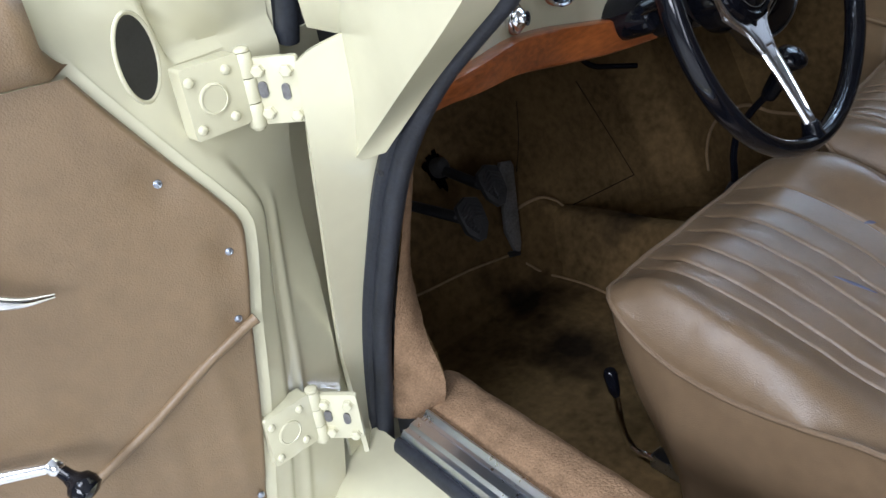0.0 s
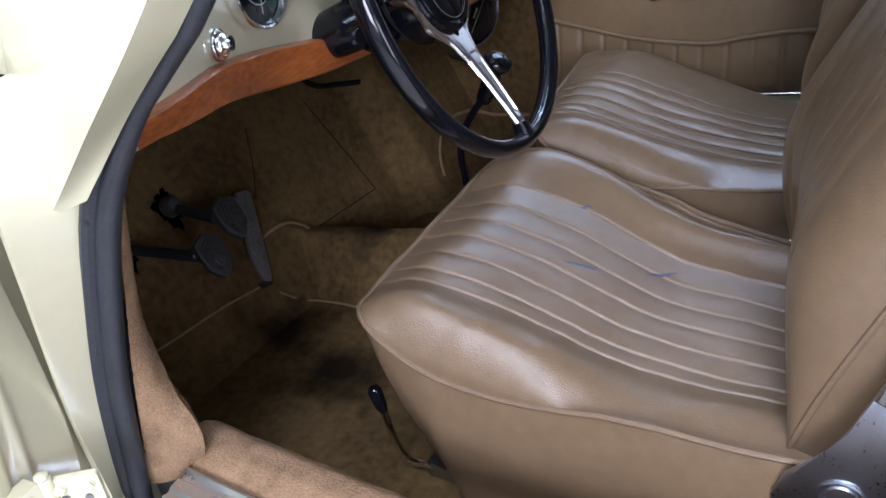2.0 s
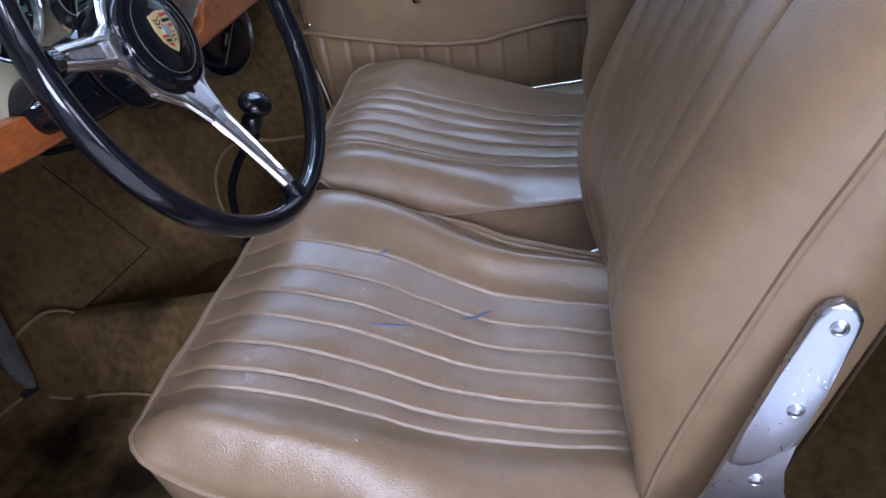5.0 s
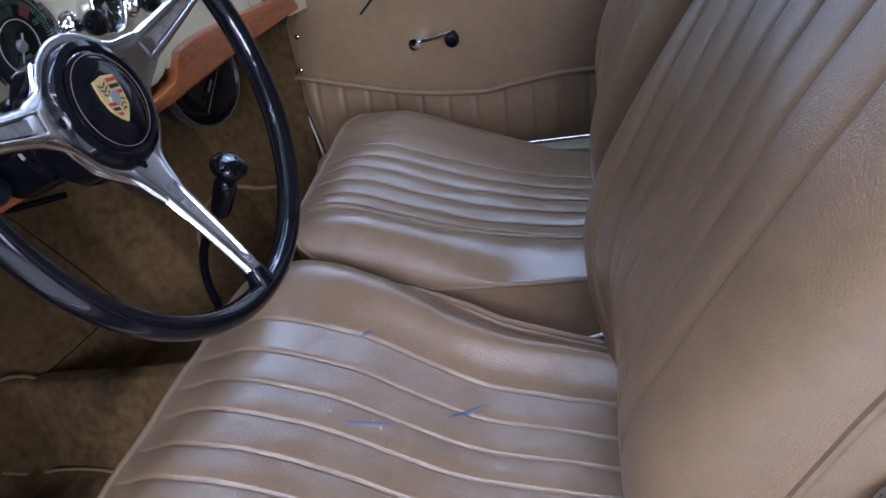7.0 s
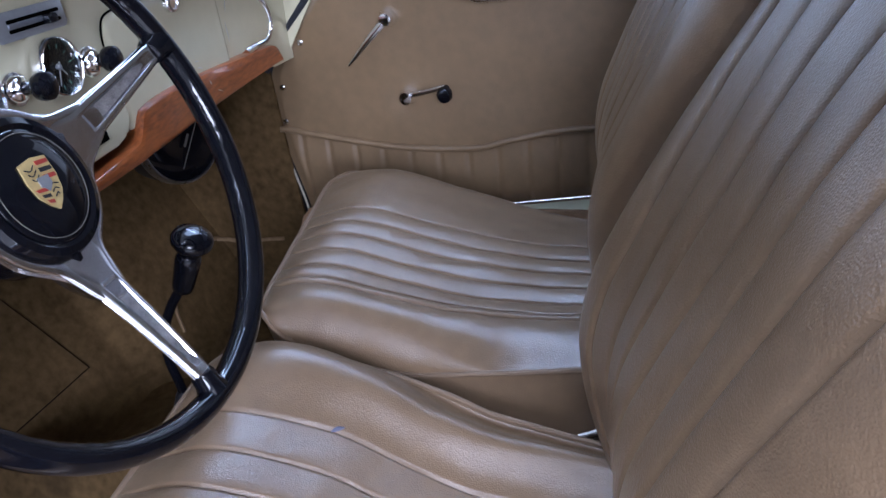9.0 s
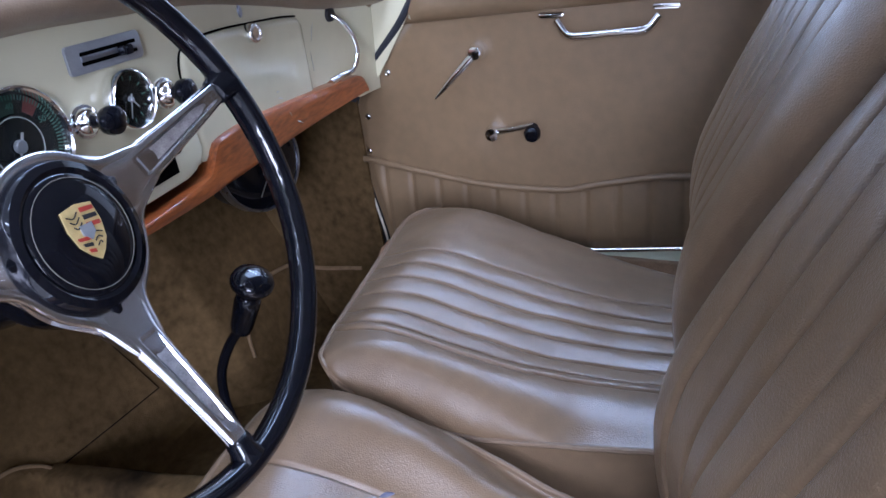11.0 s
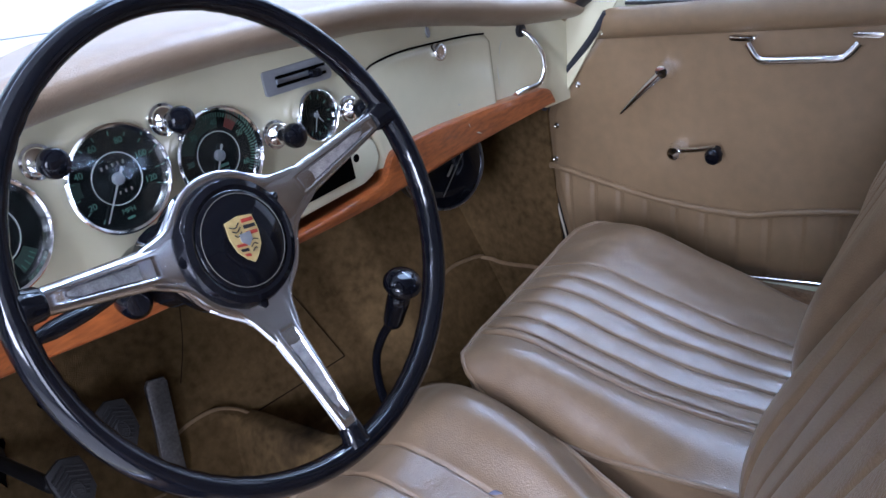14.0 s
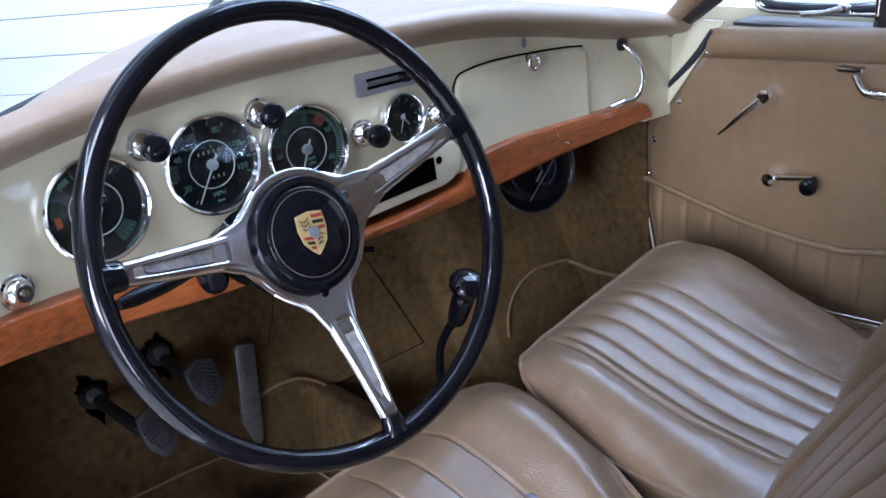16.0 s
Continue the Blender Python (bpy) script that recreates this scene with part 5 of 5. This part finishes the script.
part("slot_opening", slab([(-0.080, -0.009), (0.054, -0.009), (0.0545, 0.021), (-0.080, 0.021)], 0.0012, m @ pose(0, 0, 0.0008), 0), HOLE, sp, "empty dark slot", smooth=False)
part("shaft_hole", lathe([(0.0052, 0.0004), (0.0048, 0.0009), (0, 0.0009)], m @ pose(0.0628, 0.014, 0), 20), HOLE, sp)
# glovebox lid
def lid_pt(x, z, off):
    return Vector((x, dy(x) - off, z))
LID = [(0.104, 0.694), (0.112, 0.711), (0.125, 0.7165), (0.18, 0.7175), (0.266, 0.7085), (0.341, 0.6995), (0.378, 0.693), (0.392, 0.680)]
lid = bmesh.new()
def lid_fn(a, b):
    x = 0.104 + 0.288 * a
    zt = spline(LID, x)
    z = 0.588 + (zt - 0.588) * b
    lift = 0.0045 * bump01(0, 0.03, a) * bump01(0, 0.03, 1 - a) * bump01(0, 0.05, 1 - b)
    return lid_pt(x, z, 0.001 + lift)
grid(lid, lid_fn, 60, 30)
gl = part("glovebox_lid", lid, CREAM, dash, "cream glovebox lid")
gap = curve_points([(0.1035, dy(0.103) - 0.0025, 0.665)] + [(x, dy(x) - 0.0025, z + 0.0015) for x, z in LID[:7]], 60)
part("lid_gap", tube(gap, 0.0013, 6), HOLE, gl, "dark gap over the lid")
ml = facing((0.259, dy(0.259) - 0.004, 0.6985), (0, -1, 0.06))
part("lid_lock", lathe([(0.0120, 0), (0.0120, 0.010), (0.0105, 0.012), (0.0085, 0.0125), (0.0075, 0.0105), (0, 0.0105)], ml, 28), CHROME, gl, "chrome push lock")
part("lid_catch", lathe([(0.0065, 0), (0.0055, 0.002), (0, 0.002)], facing((0.251, dy(0.251) - 0.0015, 0.7275), (0, -1, 0.06)) @ Matrix.Diagonal((0.6, 1.2, 1, 1)), 16), PLATE, gl)
# grab handle
gh = curve_points([(0.472, dy(0.47) - 0.002, 0.677), (0.477, dy(0.47) - 0.014, 0.667), (0.487, dy(0.47) - 0.026, 0.640), (0.488, dy(0.47) - 0.028, 0.615), (0.478, dy(0.47) - 0.024, 0.594), (0.458, dy(0.46) - 0.012, 0.588), (0.446, dy(0.45) - 0.004, 0.587)], 30)
hd = part("grab_handle", tube(gh, 0.0042, 12), CHROME, dash, "curved chrome grab handle")
part("handle_foot", lathe([(0.011, -0.002), (0.010, 0.003), (0.006, 0.004), (0, 0.004)], facing((0.472, dy(0.47) - 0.002, 0.677), (0, -1, 0)), 18), DARK, hd)
part("handle_foot", tube([(0.462, dy(0.46) - 0.012, 0.5885), (0.436, dy(0.44) - 0.005, 0.584)], 0.006, 10, radii=[0.0055, 0.007]), CHROME, hd)

# scuffs and scratches in the paint and the varnish
for pts, off in (([(0.292, 0.613), (0.298, 0.6125)], 0.006), ([(0.293, 0.604), (0.300, 0.603), (0.305, 0.600)], 0.006), ([(0.412, 0.652), (0.416, 0.664), (0.424, 0.676)], 0.0005),
                 ([(0.296, 0.586), (0.299, 0.579)], 0.0176), ([(0.312, 0.567), (0.324, 0.561)], 0.0176), ([(0.404, 0.640), (0.4045, 0.610)], 0.0005)):
    line = curve_points([(x, dy(x) - off, z) for x, z in pts] if len(pts) > 2 else [(x, dy(x) - off, z) for x, z in (pts[0], ((pts[0][0] + pts[1][0]) / 2, (pts[0][1] + pts[1][1]) / 2 + 0.0006), pts[1])], 10)
    part("scuff", tube(line, 0.0009, 6, squash=0.4, radii=[0.0003 + 0.0008 * math.sin(math.pi * i / 9) for i in range(10)]), WHITE, dash, "pale scuff mark")

# cream cowl side that closes the dash towards the far door
tagged(part("cowl_side", sheet(lambda a, b: Vector((0.600 + 0.012 * b, 0.226 + 0.012 * b - 0.108 * a * (0.3 + 0.7 * a) * b, 0.545 + 0.145 * b)), 10, 10, 0.004), CREAM, None, "cream painted cowl side beside the door"), kind="structure")

# ---------------------------------------------------------------- closed far door
pd = thing("door_2", (0.63, 0.0, 0.2), "closed car door with tan vinyl trim and chrome handles", "car door", "structure")
PX = 0.615
FE = [(0.22, 0.258), (0.253, 0.262), (0.32, 0.275), (0.40, 0.290), (0.451, 0.290), (0.503, 0.279), (0.56, 0.238), (0.631, 0.172), (0.675, 0.140)]   # z, y of the front edge
def ptrim(a, b):
    z = 0.22 + 0.455 * b
    y0 = spline(FE, z)
    y = y0 + (-0.95 - y0) * a
    foot = 0.2365 - 0.115 * min(y, 0.1)
    z = foot + (0.675 - foot) * b
    pil = 0.009 * bump01(0, 0.02, a) * bump01(0, 0.05, b)
    dent = 0.0
    for (yy, zz, rr) in ((0.051, 0.582, 0.03), (0.034, 0.450, 0.03), (0.212, 0.552, 0.02), (0.263, 0.474, 0.02)):
        dent += 0.003 * math.exp(-((y - yy) ** 2 + (z - zz) ** 2) / rr ** 2)
    low = spline([(-0.95, 0.42), (-0.257, 0.390), (-0.143, 0.371), (-0.086, 0.358), (0.049, 0.360), (0.17, 0.378), (0.273, 0.397)], y)
    gather = 0.0
    if z < low:
        k = ((y + 0.95) / 0.052) % 1.0
        gather = 0.0036 * (1 - min(1, 7.0 * min(k, 1 - k))) - 0.004 * bump01(0.0, 0.06, low - z)
    return Vector((PX - pil + dent + gather - 0.0015 * noise.noise(Vector((y * 9, z * 9, 4))), y, z))
part("trim_panel", sheet(ptrim, 420, 60), PANEL, pd, "tan vinyl trim panel with a pleated pocket", sharp=180)
pk = [(PX - 0.012, y, spline([(-0.95, 0.42), (-0.257, 0.390), (-0.143, 0.371), (-0.086, 0.358), (0.049, 0.360), (0.17, 0.378), (0.273, 0.397)], y)) for y in [0.282 - 0.0102 * i for i in range(110)]]
part("pocket_piping", tube(pk, 0.0055, 10, radii=[0.0055 + 0.0014 * max(0, math.cos((p[1] + 0.95) / 0.052 * 2 * math.pi)) ** 12 for p in pk]), PANEL, pd, "gathered tan pocket edge")
def proll(a, b):
    y = 0.165 - 1.11 * a
    an = math.pi * (b - 0.5)
    zc = 0.655 + 0.03 * (0.165 - y) / 0.5
    return Vector((PX - 0.004 - 0.020 * math.cos(an) * bump01(0, 0.015, a), y - 0.018 * (b - 0.5), zc + 0.025 * math.sin(an)))
part("top_roll", sheet(proll, 60, 12), PANEL, pd, "padded tan vinyl top roll", sharp=180)
for y, z in ((0.150, 0.645), (0.212, 0.552), (0.263, 0.474), (0.271, 0.410), (0.244, 0.323)):
    screw(pd, (PX - (0.018 if z > 0.63 else 0.008), y, z), (-1, 0, 0), 0.0042)
# unseen skin, added to block light that leaks in under the trim
part("outer_skin", sheet(lambda a, b: Vector((0.72 + 0.02 * math.sin(math.pi * b), 0.30 - 1.25 * a, 0.0 + 0.69 * b)), 12, 12, 0.004), CREAM, pd, "cream painted outer door skin")
# bright strip along the foot of the door
part("bottom_strip", tube([(PX - 0.012, 0.22 - 0.03 * i, 0.2365 - 0.115 * min(0.22 - 0.03 * i, 0.1)) for i in range(36)], 0.0042, 10), CHROME, pd, "bright metal strip")
# lock lever
lk = part("door_lever", lathe([(0.0165, 0), (0.0160, 0.006), (0.0125, 0.013), (0.010, 0.020), (0.010, 0.026), (0, 0.028)], facing((PX - 0.004, 0.044, 0.587), (-1, 0, 0)), 28), CHROME, pd, "chrome door lever")
part("lever_arm", tube([(PX - 0.022, 0.044, 0.587), (PX - 0.027, 0.066, 0.566), (PX - 0.029, 0.092, 0.541), (PX - 0.027, 0.120, 0.514)], 0.006, 10, radii=[0.0078, 0.0066, 0.0050, 0.0022]), CHROME, lk)
# window crank
ck = part("window_crank", lathe([(0.0165, 0), (0.0160, 0.006), (0.0125, 0.013), (0.0105, 0.020), (0.0105, 0.028), (0, 0.030)], facing((PX - 0.004, 0.027, 0.455), (-1, 0, 0)), 28), CHROME, pd, "chrome window crank with black knob")
part("crank_arm", tube([(PX - 0.022, 0.024, 0.458), (PX - 0.029, -0.010, 0.4655), (PX - 0.034, -0.046, 0.475)], 0.006, 10, radii=[0.0060, 0.0048, 0.0046]), CHROME, ck)
part("crank_knob", lathe([(0.006, 0), (0.006, 0.008), (0.012, 0.012), (0.0135, 0.022), (0.010, 0.028), (0, 0.029)], facing((PX - 0.030, -0.046, 0.472), (-1, -0.1, -0.35)), 22), BLACK, ck, "black crank knob")
# pull handle
ph = part("pull_handle", tube(curve_points([(PX - 0.022, -0.088, 0.632), (PX - 0.028, -0.106, 0.612), (PX - 0.030, -0.13, 0.611), (PX - 0.030, -0.16, 0.613), (PX - 0.030, -0.19, 0.615), (PX - 0.028, -0.219, 0.618), (PX - 0.022, -0.236, 0.636)], 40), 0.0065, 12, squash=0.8), CHROME, pd, "chrome pull handle")
for y, z in ((-0.080, 0.640), (-0.246, 0.648)):
    part("handle_foot", slab(rounded(0.038, 0.007, 0.003), 0.016, facing((PX - 0.025, y, z), (-1, 0, 0)), 0.002), CHROME, ph)
# white edge piping and dark gap along the front of the door
def gap_pts(off, n=40):
    return [(PX - 0.004, spline(FE, 0.22 + 0.455 * i / n) + off, 0.22 + 0.455 * i / n) for i in range(n + 1)]
part("edge_piping", tube(gap_pts(0.006, 40)[:28], 0.0022, 8), material("pale_piping", (0.55, 0.50, 0.40), 0.5, var=0.1, scale=50), pd, "pale edge piping")
part("door_seal", tube([(x - 0.009, y, z) for x, y, z in gap_pts(0.006, 40)][25:], 0.0058, 8), RUBBER, pd, "black rubber door seal")
# window ledge, quarter light and its chrome frame
part("window_ledge", box(0.612, 0.665, -0.95, 0.118, 0.684, 0.690, 0.002), FRAME, pd, "dark window ledge")
win = thing("quarter_window", (0.645, 0.0, 0.69), "chrome framed quarter window with a catch", "window")
wf = curve_points([(0.640, -0.085, 0.706), (0.640, 0.07, 0.704), (0.640, 0.094, 0.712), (0.638, 0.085, 0.740), (0.62, 0.02, 0.84), (0.60, -0.07, 0.97)], 50)
part("window_frame", tube(wf, 0.0045, 10), CHROME, win, "chrome frame")
part("window_seal", tube([p + Vector((0, -0.010, 0.008)) for p in wf], 0.006, 8), RUBBER, win, "black rubber seal")
part("window_post", box(0.632, 0.650, -0.110, -0.090, 0.69, 1.0, 0.003), FRAME, win, "dark window post")
part("window_post_trim", box(0.630, 0.652, -0.094, -0.087, 0.69, 1.0, 0.002), CHROME, win)
part("window_catch", lathe([(0.010, 0), (0.010, 0.006), (0.006, 0.012), (0, 0.013)], facing((0.636, -0.045, 0.715), (-1, 0, 0)), 20), CHROME, win, "chrome window catch")
part("catch_lever", tube([(0.626, -0.045, 0.715), (0.622, -0.02, 0.708), (0.622, 0.012, 0.705)], 0.0045, 10), CHROME, win)
gp = part("window_pane", slab([(-0.085, 0.706), (0.088, 0.708), (0.083, 0.74), (0.02, 0.84), (-0.07, 0.97), (-0.085, 0.97)], 0.003, Matrix(((0, 0, 1, 0.642), (1, 0, 0, 0), (0, 1, 0, 0), (0, 0, 0, 1))), 0), GLASS, win, "clear glass pane", smooth=False)
gp.visible_shadow = False

# windscreen posts and windscreen
def post(sx):
    pts = [(sx * 0.605, 0.20 if sx > 0 else 0.115, 0.70), (sx * 0.60, 0.12, 0.76), (sx * 0.575, -0.02, 0.92), (sx * 0.53, -0.12, 1.04)]
    return tube(curve_points(pts, 16), 0.022, 12)
tagged(part("windscreen_post", post(1), FRAME, None, "dark trimmed windscreen post"), kind="structure")
tagged(part("windscreen_post", tube(curve_points([(-0.655, 0.075, 0.70), (-0.645, -0.02, 0.80), (-0.60, -0.09, 0.95), (-0.55, -0.14, 1.05)], 16), 0.018, 12), CREAM, None, "cream windscreen post"), kind="structure")
part("post_trim", tube(curve_points([(0.603, 0.235, 0.672), (0.590, 0.185, 0.718), (0.575, 0.11, 0.78), (0.555, 0.0, 0.9), (0.51, -0.13, 1.04)], 16), 0.016, 12), PANEL, bpy.data.objects["windscreen_post"], "tan trim on the post")
def screen(a, b):
    s = -1 + 2 * a
    return Vector((s * (0.62 - 0.09 * b), 0.40 - 0.19 * s * s - (0.40 - 0.08 * s * s) * b, 0.805 - 0.08 * s * s + (0.26 + 0.07 * s * s) * b))
ws = tagged(part("windscreen", sheet(screen, 30, 14), GLASS, None, "clear curved windscreen"), "clear curved windscreen", kind="structure")
ws.visible_shadow = False
part("windscreen_seal", tube([screen(i / 40, 0) for i in range(41)], 0.008, 8), RUBBER, ws, "black rubber windscreen seal")
# bonnet in front of the windscreen
tagged(part("bonnet", sheet(lambda a, b: Vector((-0.75 + 1.5 * a, 0.46 + 1.5 * b - 0.2 * (2 * a - 1) ** 2, 0.655 - 0.12 * (2 * a - 1) ** 2 - 0.25 * b - 0.25 * b * b)), 20, 20, 0.004), CREAM, None, "cream painted bonnet"), kind="structure")
wiper = thing("windscreen_wiper", (-0.05, 0.45, 0.83), "grey metal windscreen wiper", "wiper")
part("wiper_arm", tube([(-0.10, 0.48, 0.79), (-0.08, 0.44, 0.83), (-0.03, 0.40, 0.87)], 0.005, 8), PLATE, wiper)

# ---------------------------------------------------------------- pedals, gear lever, speaker
def pedal(x, y, z, label, hole):
    root = thing("foot_pedal", (x, y, z - 0.04), label, "pedal", group="foot pedals")
    n = Vector((0, -1, 0.55)).normalized()
    m = facing((x, y, z), n)
    k_ = 1.17
    out = [(u * k_, v * k_) for u, v in ((-0.022, 0.012), (-0.020, 0.026), (0.0, 0.034), (0.020, 0.026), (0.022, 0.012), (0.020, -0.014), (0.006, -0.032), (-0.006, -0.032), (-0.020, -0.014))]
    pad_ = part("pedal_pad", slab(out[::-1], 0.010, m, 0.003), PEDAL, root, "ribbed rubber pad")
    for k in range(8):
        v = (0.025 - 0.0060 * k) * k_
        w = (0.0175 if k < 4 else 0.0175 - 0.0028 * (k - 3)) * k_
        rib = tube([m @ Vector((-w, v - 0.55 * w, 0.0008)), m @ Vector((0, v, 0.0008)), m @ Vector((w, v - 0.55 * w, 0.0008))], 0.0021, 6)
        part("rib", rib, PEDAL, pad_)
    part("pad_boss", lathe([(0.0115, 0), (0.0110, 0.0030), (0.0095, 0.0036), (0.0085, 0.0022), (0, 0.0022)], m @ pose(0.001, -0.008, 0) @ Matrix.Diagonal((0.8, 1.25, 1, 1)), 24), PEDAL, pad_, "oval boss")
    h = toe_at(*hole, 0.01)
    part("pedal_arm", tube([m @ Vector((0, 0, -0.008)), (x - 0.02, y + 0.02, z + 0.005), tuple(h)], 0.010, 10, radii=[0.011, 0.010, 0.0095]), DARK, root, "dark steel arm")
    part("arm_boot", lathe([(0.020, 0), (0.018, 0.012), (0.012, 0.02), (0, 0.022)], facing(tuple(h), n), 14), PEDAL, root, "worn rubber boot")
    jag = []
    for i in range(44):
        t = 2 * math.pi * i / 44
        r = 0.025 * (0.85 + 0.45 * noise.noise(Vector((math.cos(t) * 2.2 + x * 40, math.sin(t) * 2.2, 1))) + 0.25 * noise.noise(Vector((i * 0.9, x * 50, 3))))
        jag.append((r * math.cos(t), 1.7 * r * math.sin(t)))
    part("carpet_tear", slab(jag, 0.0012, facing(tuple(toe_at(hole[0], hole[1], 0.006)), n), 0), HOLE, toe_board, "torn hole in the carpet", smooth=False)
    return root

pedal(-0.314, 0.424, 0.275, "clutch pedal with a ribbed rubber pad", (-0.357, 0.273))
pedal(-0.215, 0.480, 0.282, "brake pedal with a ribbed rubber pad", (-0.241, 0.290))
gas = thing("accelerator_pedal", (-0.17, 0.50, 0.11), "long flat grey accelerator pedal", "pedal")
gm = facing((-0.136, 0.530, 0.190), (0.0, -1, 0.30)) @ pose(0, 0, 0, 0, 0, -14)
part("pedal_plate", slab([(-0.018, 0.080), (-0.013, 0.088), (0.013, 0.088), (0.018, 0.080), (0.018, -0.070), (0.013, -0.088), (0.004, -0.088), (-0.017, -0.045)][::-1], 0.009, gm, 0.003), STEELGREY, gas, "worn metal plate")
part("pedal_hinge", tube([gm @ Vector((-0.012, -0.088, -0.005)), gm @ Vector((0.012, -0.088, -0.005))], 0.006, 10), DARK, gas)
part("pedal_rod", tube([gm @ Vector((0, 0.06, -0.008)), gm @ Vector((0, 0.075, -0.06))], 0.004, 8), DARK, gas)

gear = thing("gear_lever", (0, 0.15, 0.27), "black gear lever with a mushroom knob", "gear lever")
part("lever_rod", tube(curve_points([(0.0, 0.150, 0.265), (0.0, 0.150, 0.300), (0.0, 0.154, 0.335), (0.0, 0.148, 0.375), (0.0, 0.128, 0.412), (0.0, 0.100, 0.447)], 20), 0.0058, 10), BLACK, gear, "bent black rod")
ax = (Vector((0, 0.068, 0.510)) - Vector((0, 0.107, 0.432))).normalized()
mg = facing((0, 0.107, 0.432), ax, (1, 0, 0))
part("lever_sleeve", lathe([(0.008, 0.006), (0.0112, 0.009), (0.0125, 0.016), (0.0135, 0.035), (0.0142, 0.052), (0.0128, 0.058), (0.010, 0.062)], mg, 24), BLACK, gear, "black rubber sleeve")
part("lever_knob", lathe([(0.009, 0.056), (0.0125, 0.064), (0.0190, 0.0705), (0.0225, 0.0755), (0.0230, 0.0800), (0.0205, 0.0855), (0.0135, 0.0900), (0.006, 0.0915), (0, 0.0918)], mg, 32), BLACK, gear, "glossy black mushroom knob")
part("lever_boot", lathe([(0.040, -0.10), (0.034, -0.06), (0.028, -0.02), (0.018, 0.0), (0.010, 0.02), (0.006, 0.026)], pose(0, 0.150, 0.265), 24), DARK, gear, "black rubber boot")

spk = thing("loudspeaker", (0.375, 0.34, 0.42), "round black loudspeaker under the dash", "loudspeaker")
ms = facing((0.365, 0.325, 0.482), (-0.25, -1, 0.12))
part("speaker_cone", lathe([(0.072, 0.006), (0.060, 0.010), (0.030, 0.004), (0, 0.004)], ms, 40), BLACK, spk, "black mesh face")
part("speaker_ring", lathe([(0.077, -0.01), (0.077, 0.006), (0.0755, 0.0085), (0.0735, 0.0085), (0.0725, 0.004)], ms, 48), PLATE, spk, "grey metal ring")
part("speaker_body", lathe([(0.076, -0.004), (0.070, -0.05), (0, -0.05)], ms, 32), DARK, spk)
part("speaker_badge", slab(rounded(0.022, 0.004, 0.0015), 0.001, ms @ pose(0.004, -0.012, 0.0095, 0, 0, 48), 0), DIM, spk, "small unreadable badge", smooth=False)
part("speaker_bar", tube([ms @ Vector((-0.02, -0.05, 0.0095)), ms @ Vector((0.045, 0.02, 0.0095))], 0.0009, 6), DIM, spk)

# ---------------------------------------------------------------- carpet seams and wear
def seam(name, pts, r, mat, parent, label):
    part(name, tube(curve_points(pts, 30), r, 8, squash=0.7), mat, parent, label)

floor_carpet = bpy.data.objects["floor_carpet"]
seam("carpet_binding", [tuple(toe_at(x, z)) for x, z in ((-0.60, 0.136), (-0.369, 0.120), (-0.262, 0.115), (-0.157, 0.103))], 0.0022, BINDING, toe_board, "tan carpet binding")
seam("carpet_binding", [tuple(toe_at(x, z, 0.004 + 0.011 * bump01(-0.13, -0.06, x) * (1 - bump01(-0.03, 0.01, x)))) for x, z in ((-0.135, 0.160), (-0.106, 0.169), (-0.072, 0.171), (-0.042, 0.166), (-0.012, 0.149), (0.006, 0.132))], 0.0030, BINDING, toe_board, "tan carpet binding")
seam("carpet_binding", [tuple(toe_at(x, z)) for x, z in ((0.374, 0.094), (0.392, 0.13), (0.435, 0.165), (0.50, 0.182), (0.562, 0.176), (0.588, 0.170), (0.597, 0.166))], 0.0045, BINDING, toe_board, "tan carpet binding")
seam("carpet_binding", [(0.592, 0.475, 0.168), (0.602, 0.452, 0.163), (0.604, 0.435, 0.159), (0.604, 0.40, 0.161), (0.604, 0.359, 0.166), (0.604, 0.33, 0.168)], 0.0042, BINDING, toe_board, "tan carpet binding")
seam("carpet_seam", [tuple(toe_at(x, z, 0.002)) for x, z in ((0.17, 0.33), (0.198, 0.226), (0.224, 0.121))], 0.0012, STAIN, toe_board, "dark carpet seam")
seam("carpet_seam", [tuple(toe_at(x, z, 0.002)) for x, z in ((0.224, 0.121), (0.12, 0.124), (0.01, 0.128))], 0.0011, STAIN, toe_board, "dark carpet seam")
seam("carpet_seam", [tuple(toe_at(x, z, 0.002)) for x, z in ((0.0, 0.34), (-0.035, 0.275), (-0.07, 0.227))], 0.0010, STAIN, toe_board, "dark carpet seam")
seam("carpet_binding", [(-0.136, 0.502, 0.078), (-0.105, 0.484, 0.046), (-0.084, 0.462, 0.036), (-0.076, 0.40, 0.037), (-0.078, 0.30, 0.036), (-0.080, 0.12, 0.036)], 0.0026, BINDING, floor_carpet, "tan carpet binding along the tunnel")
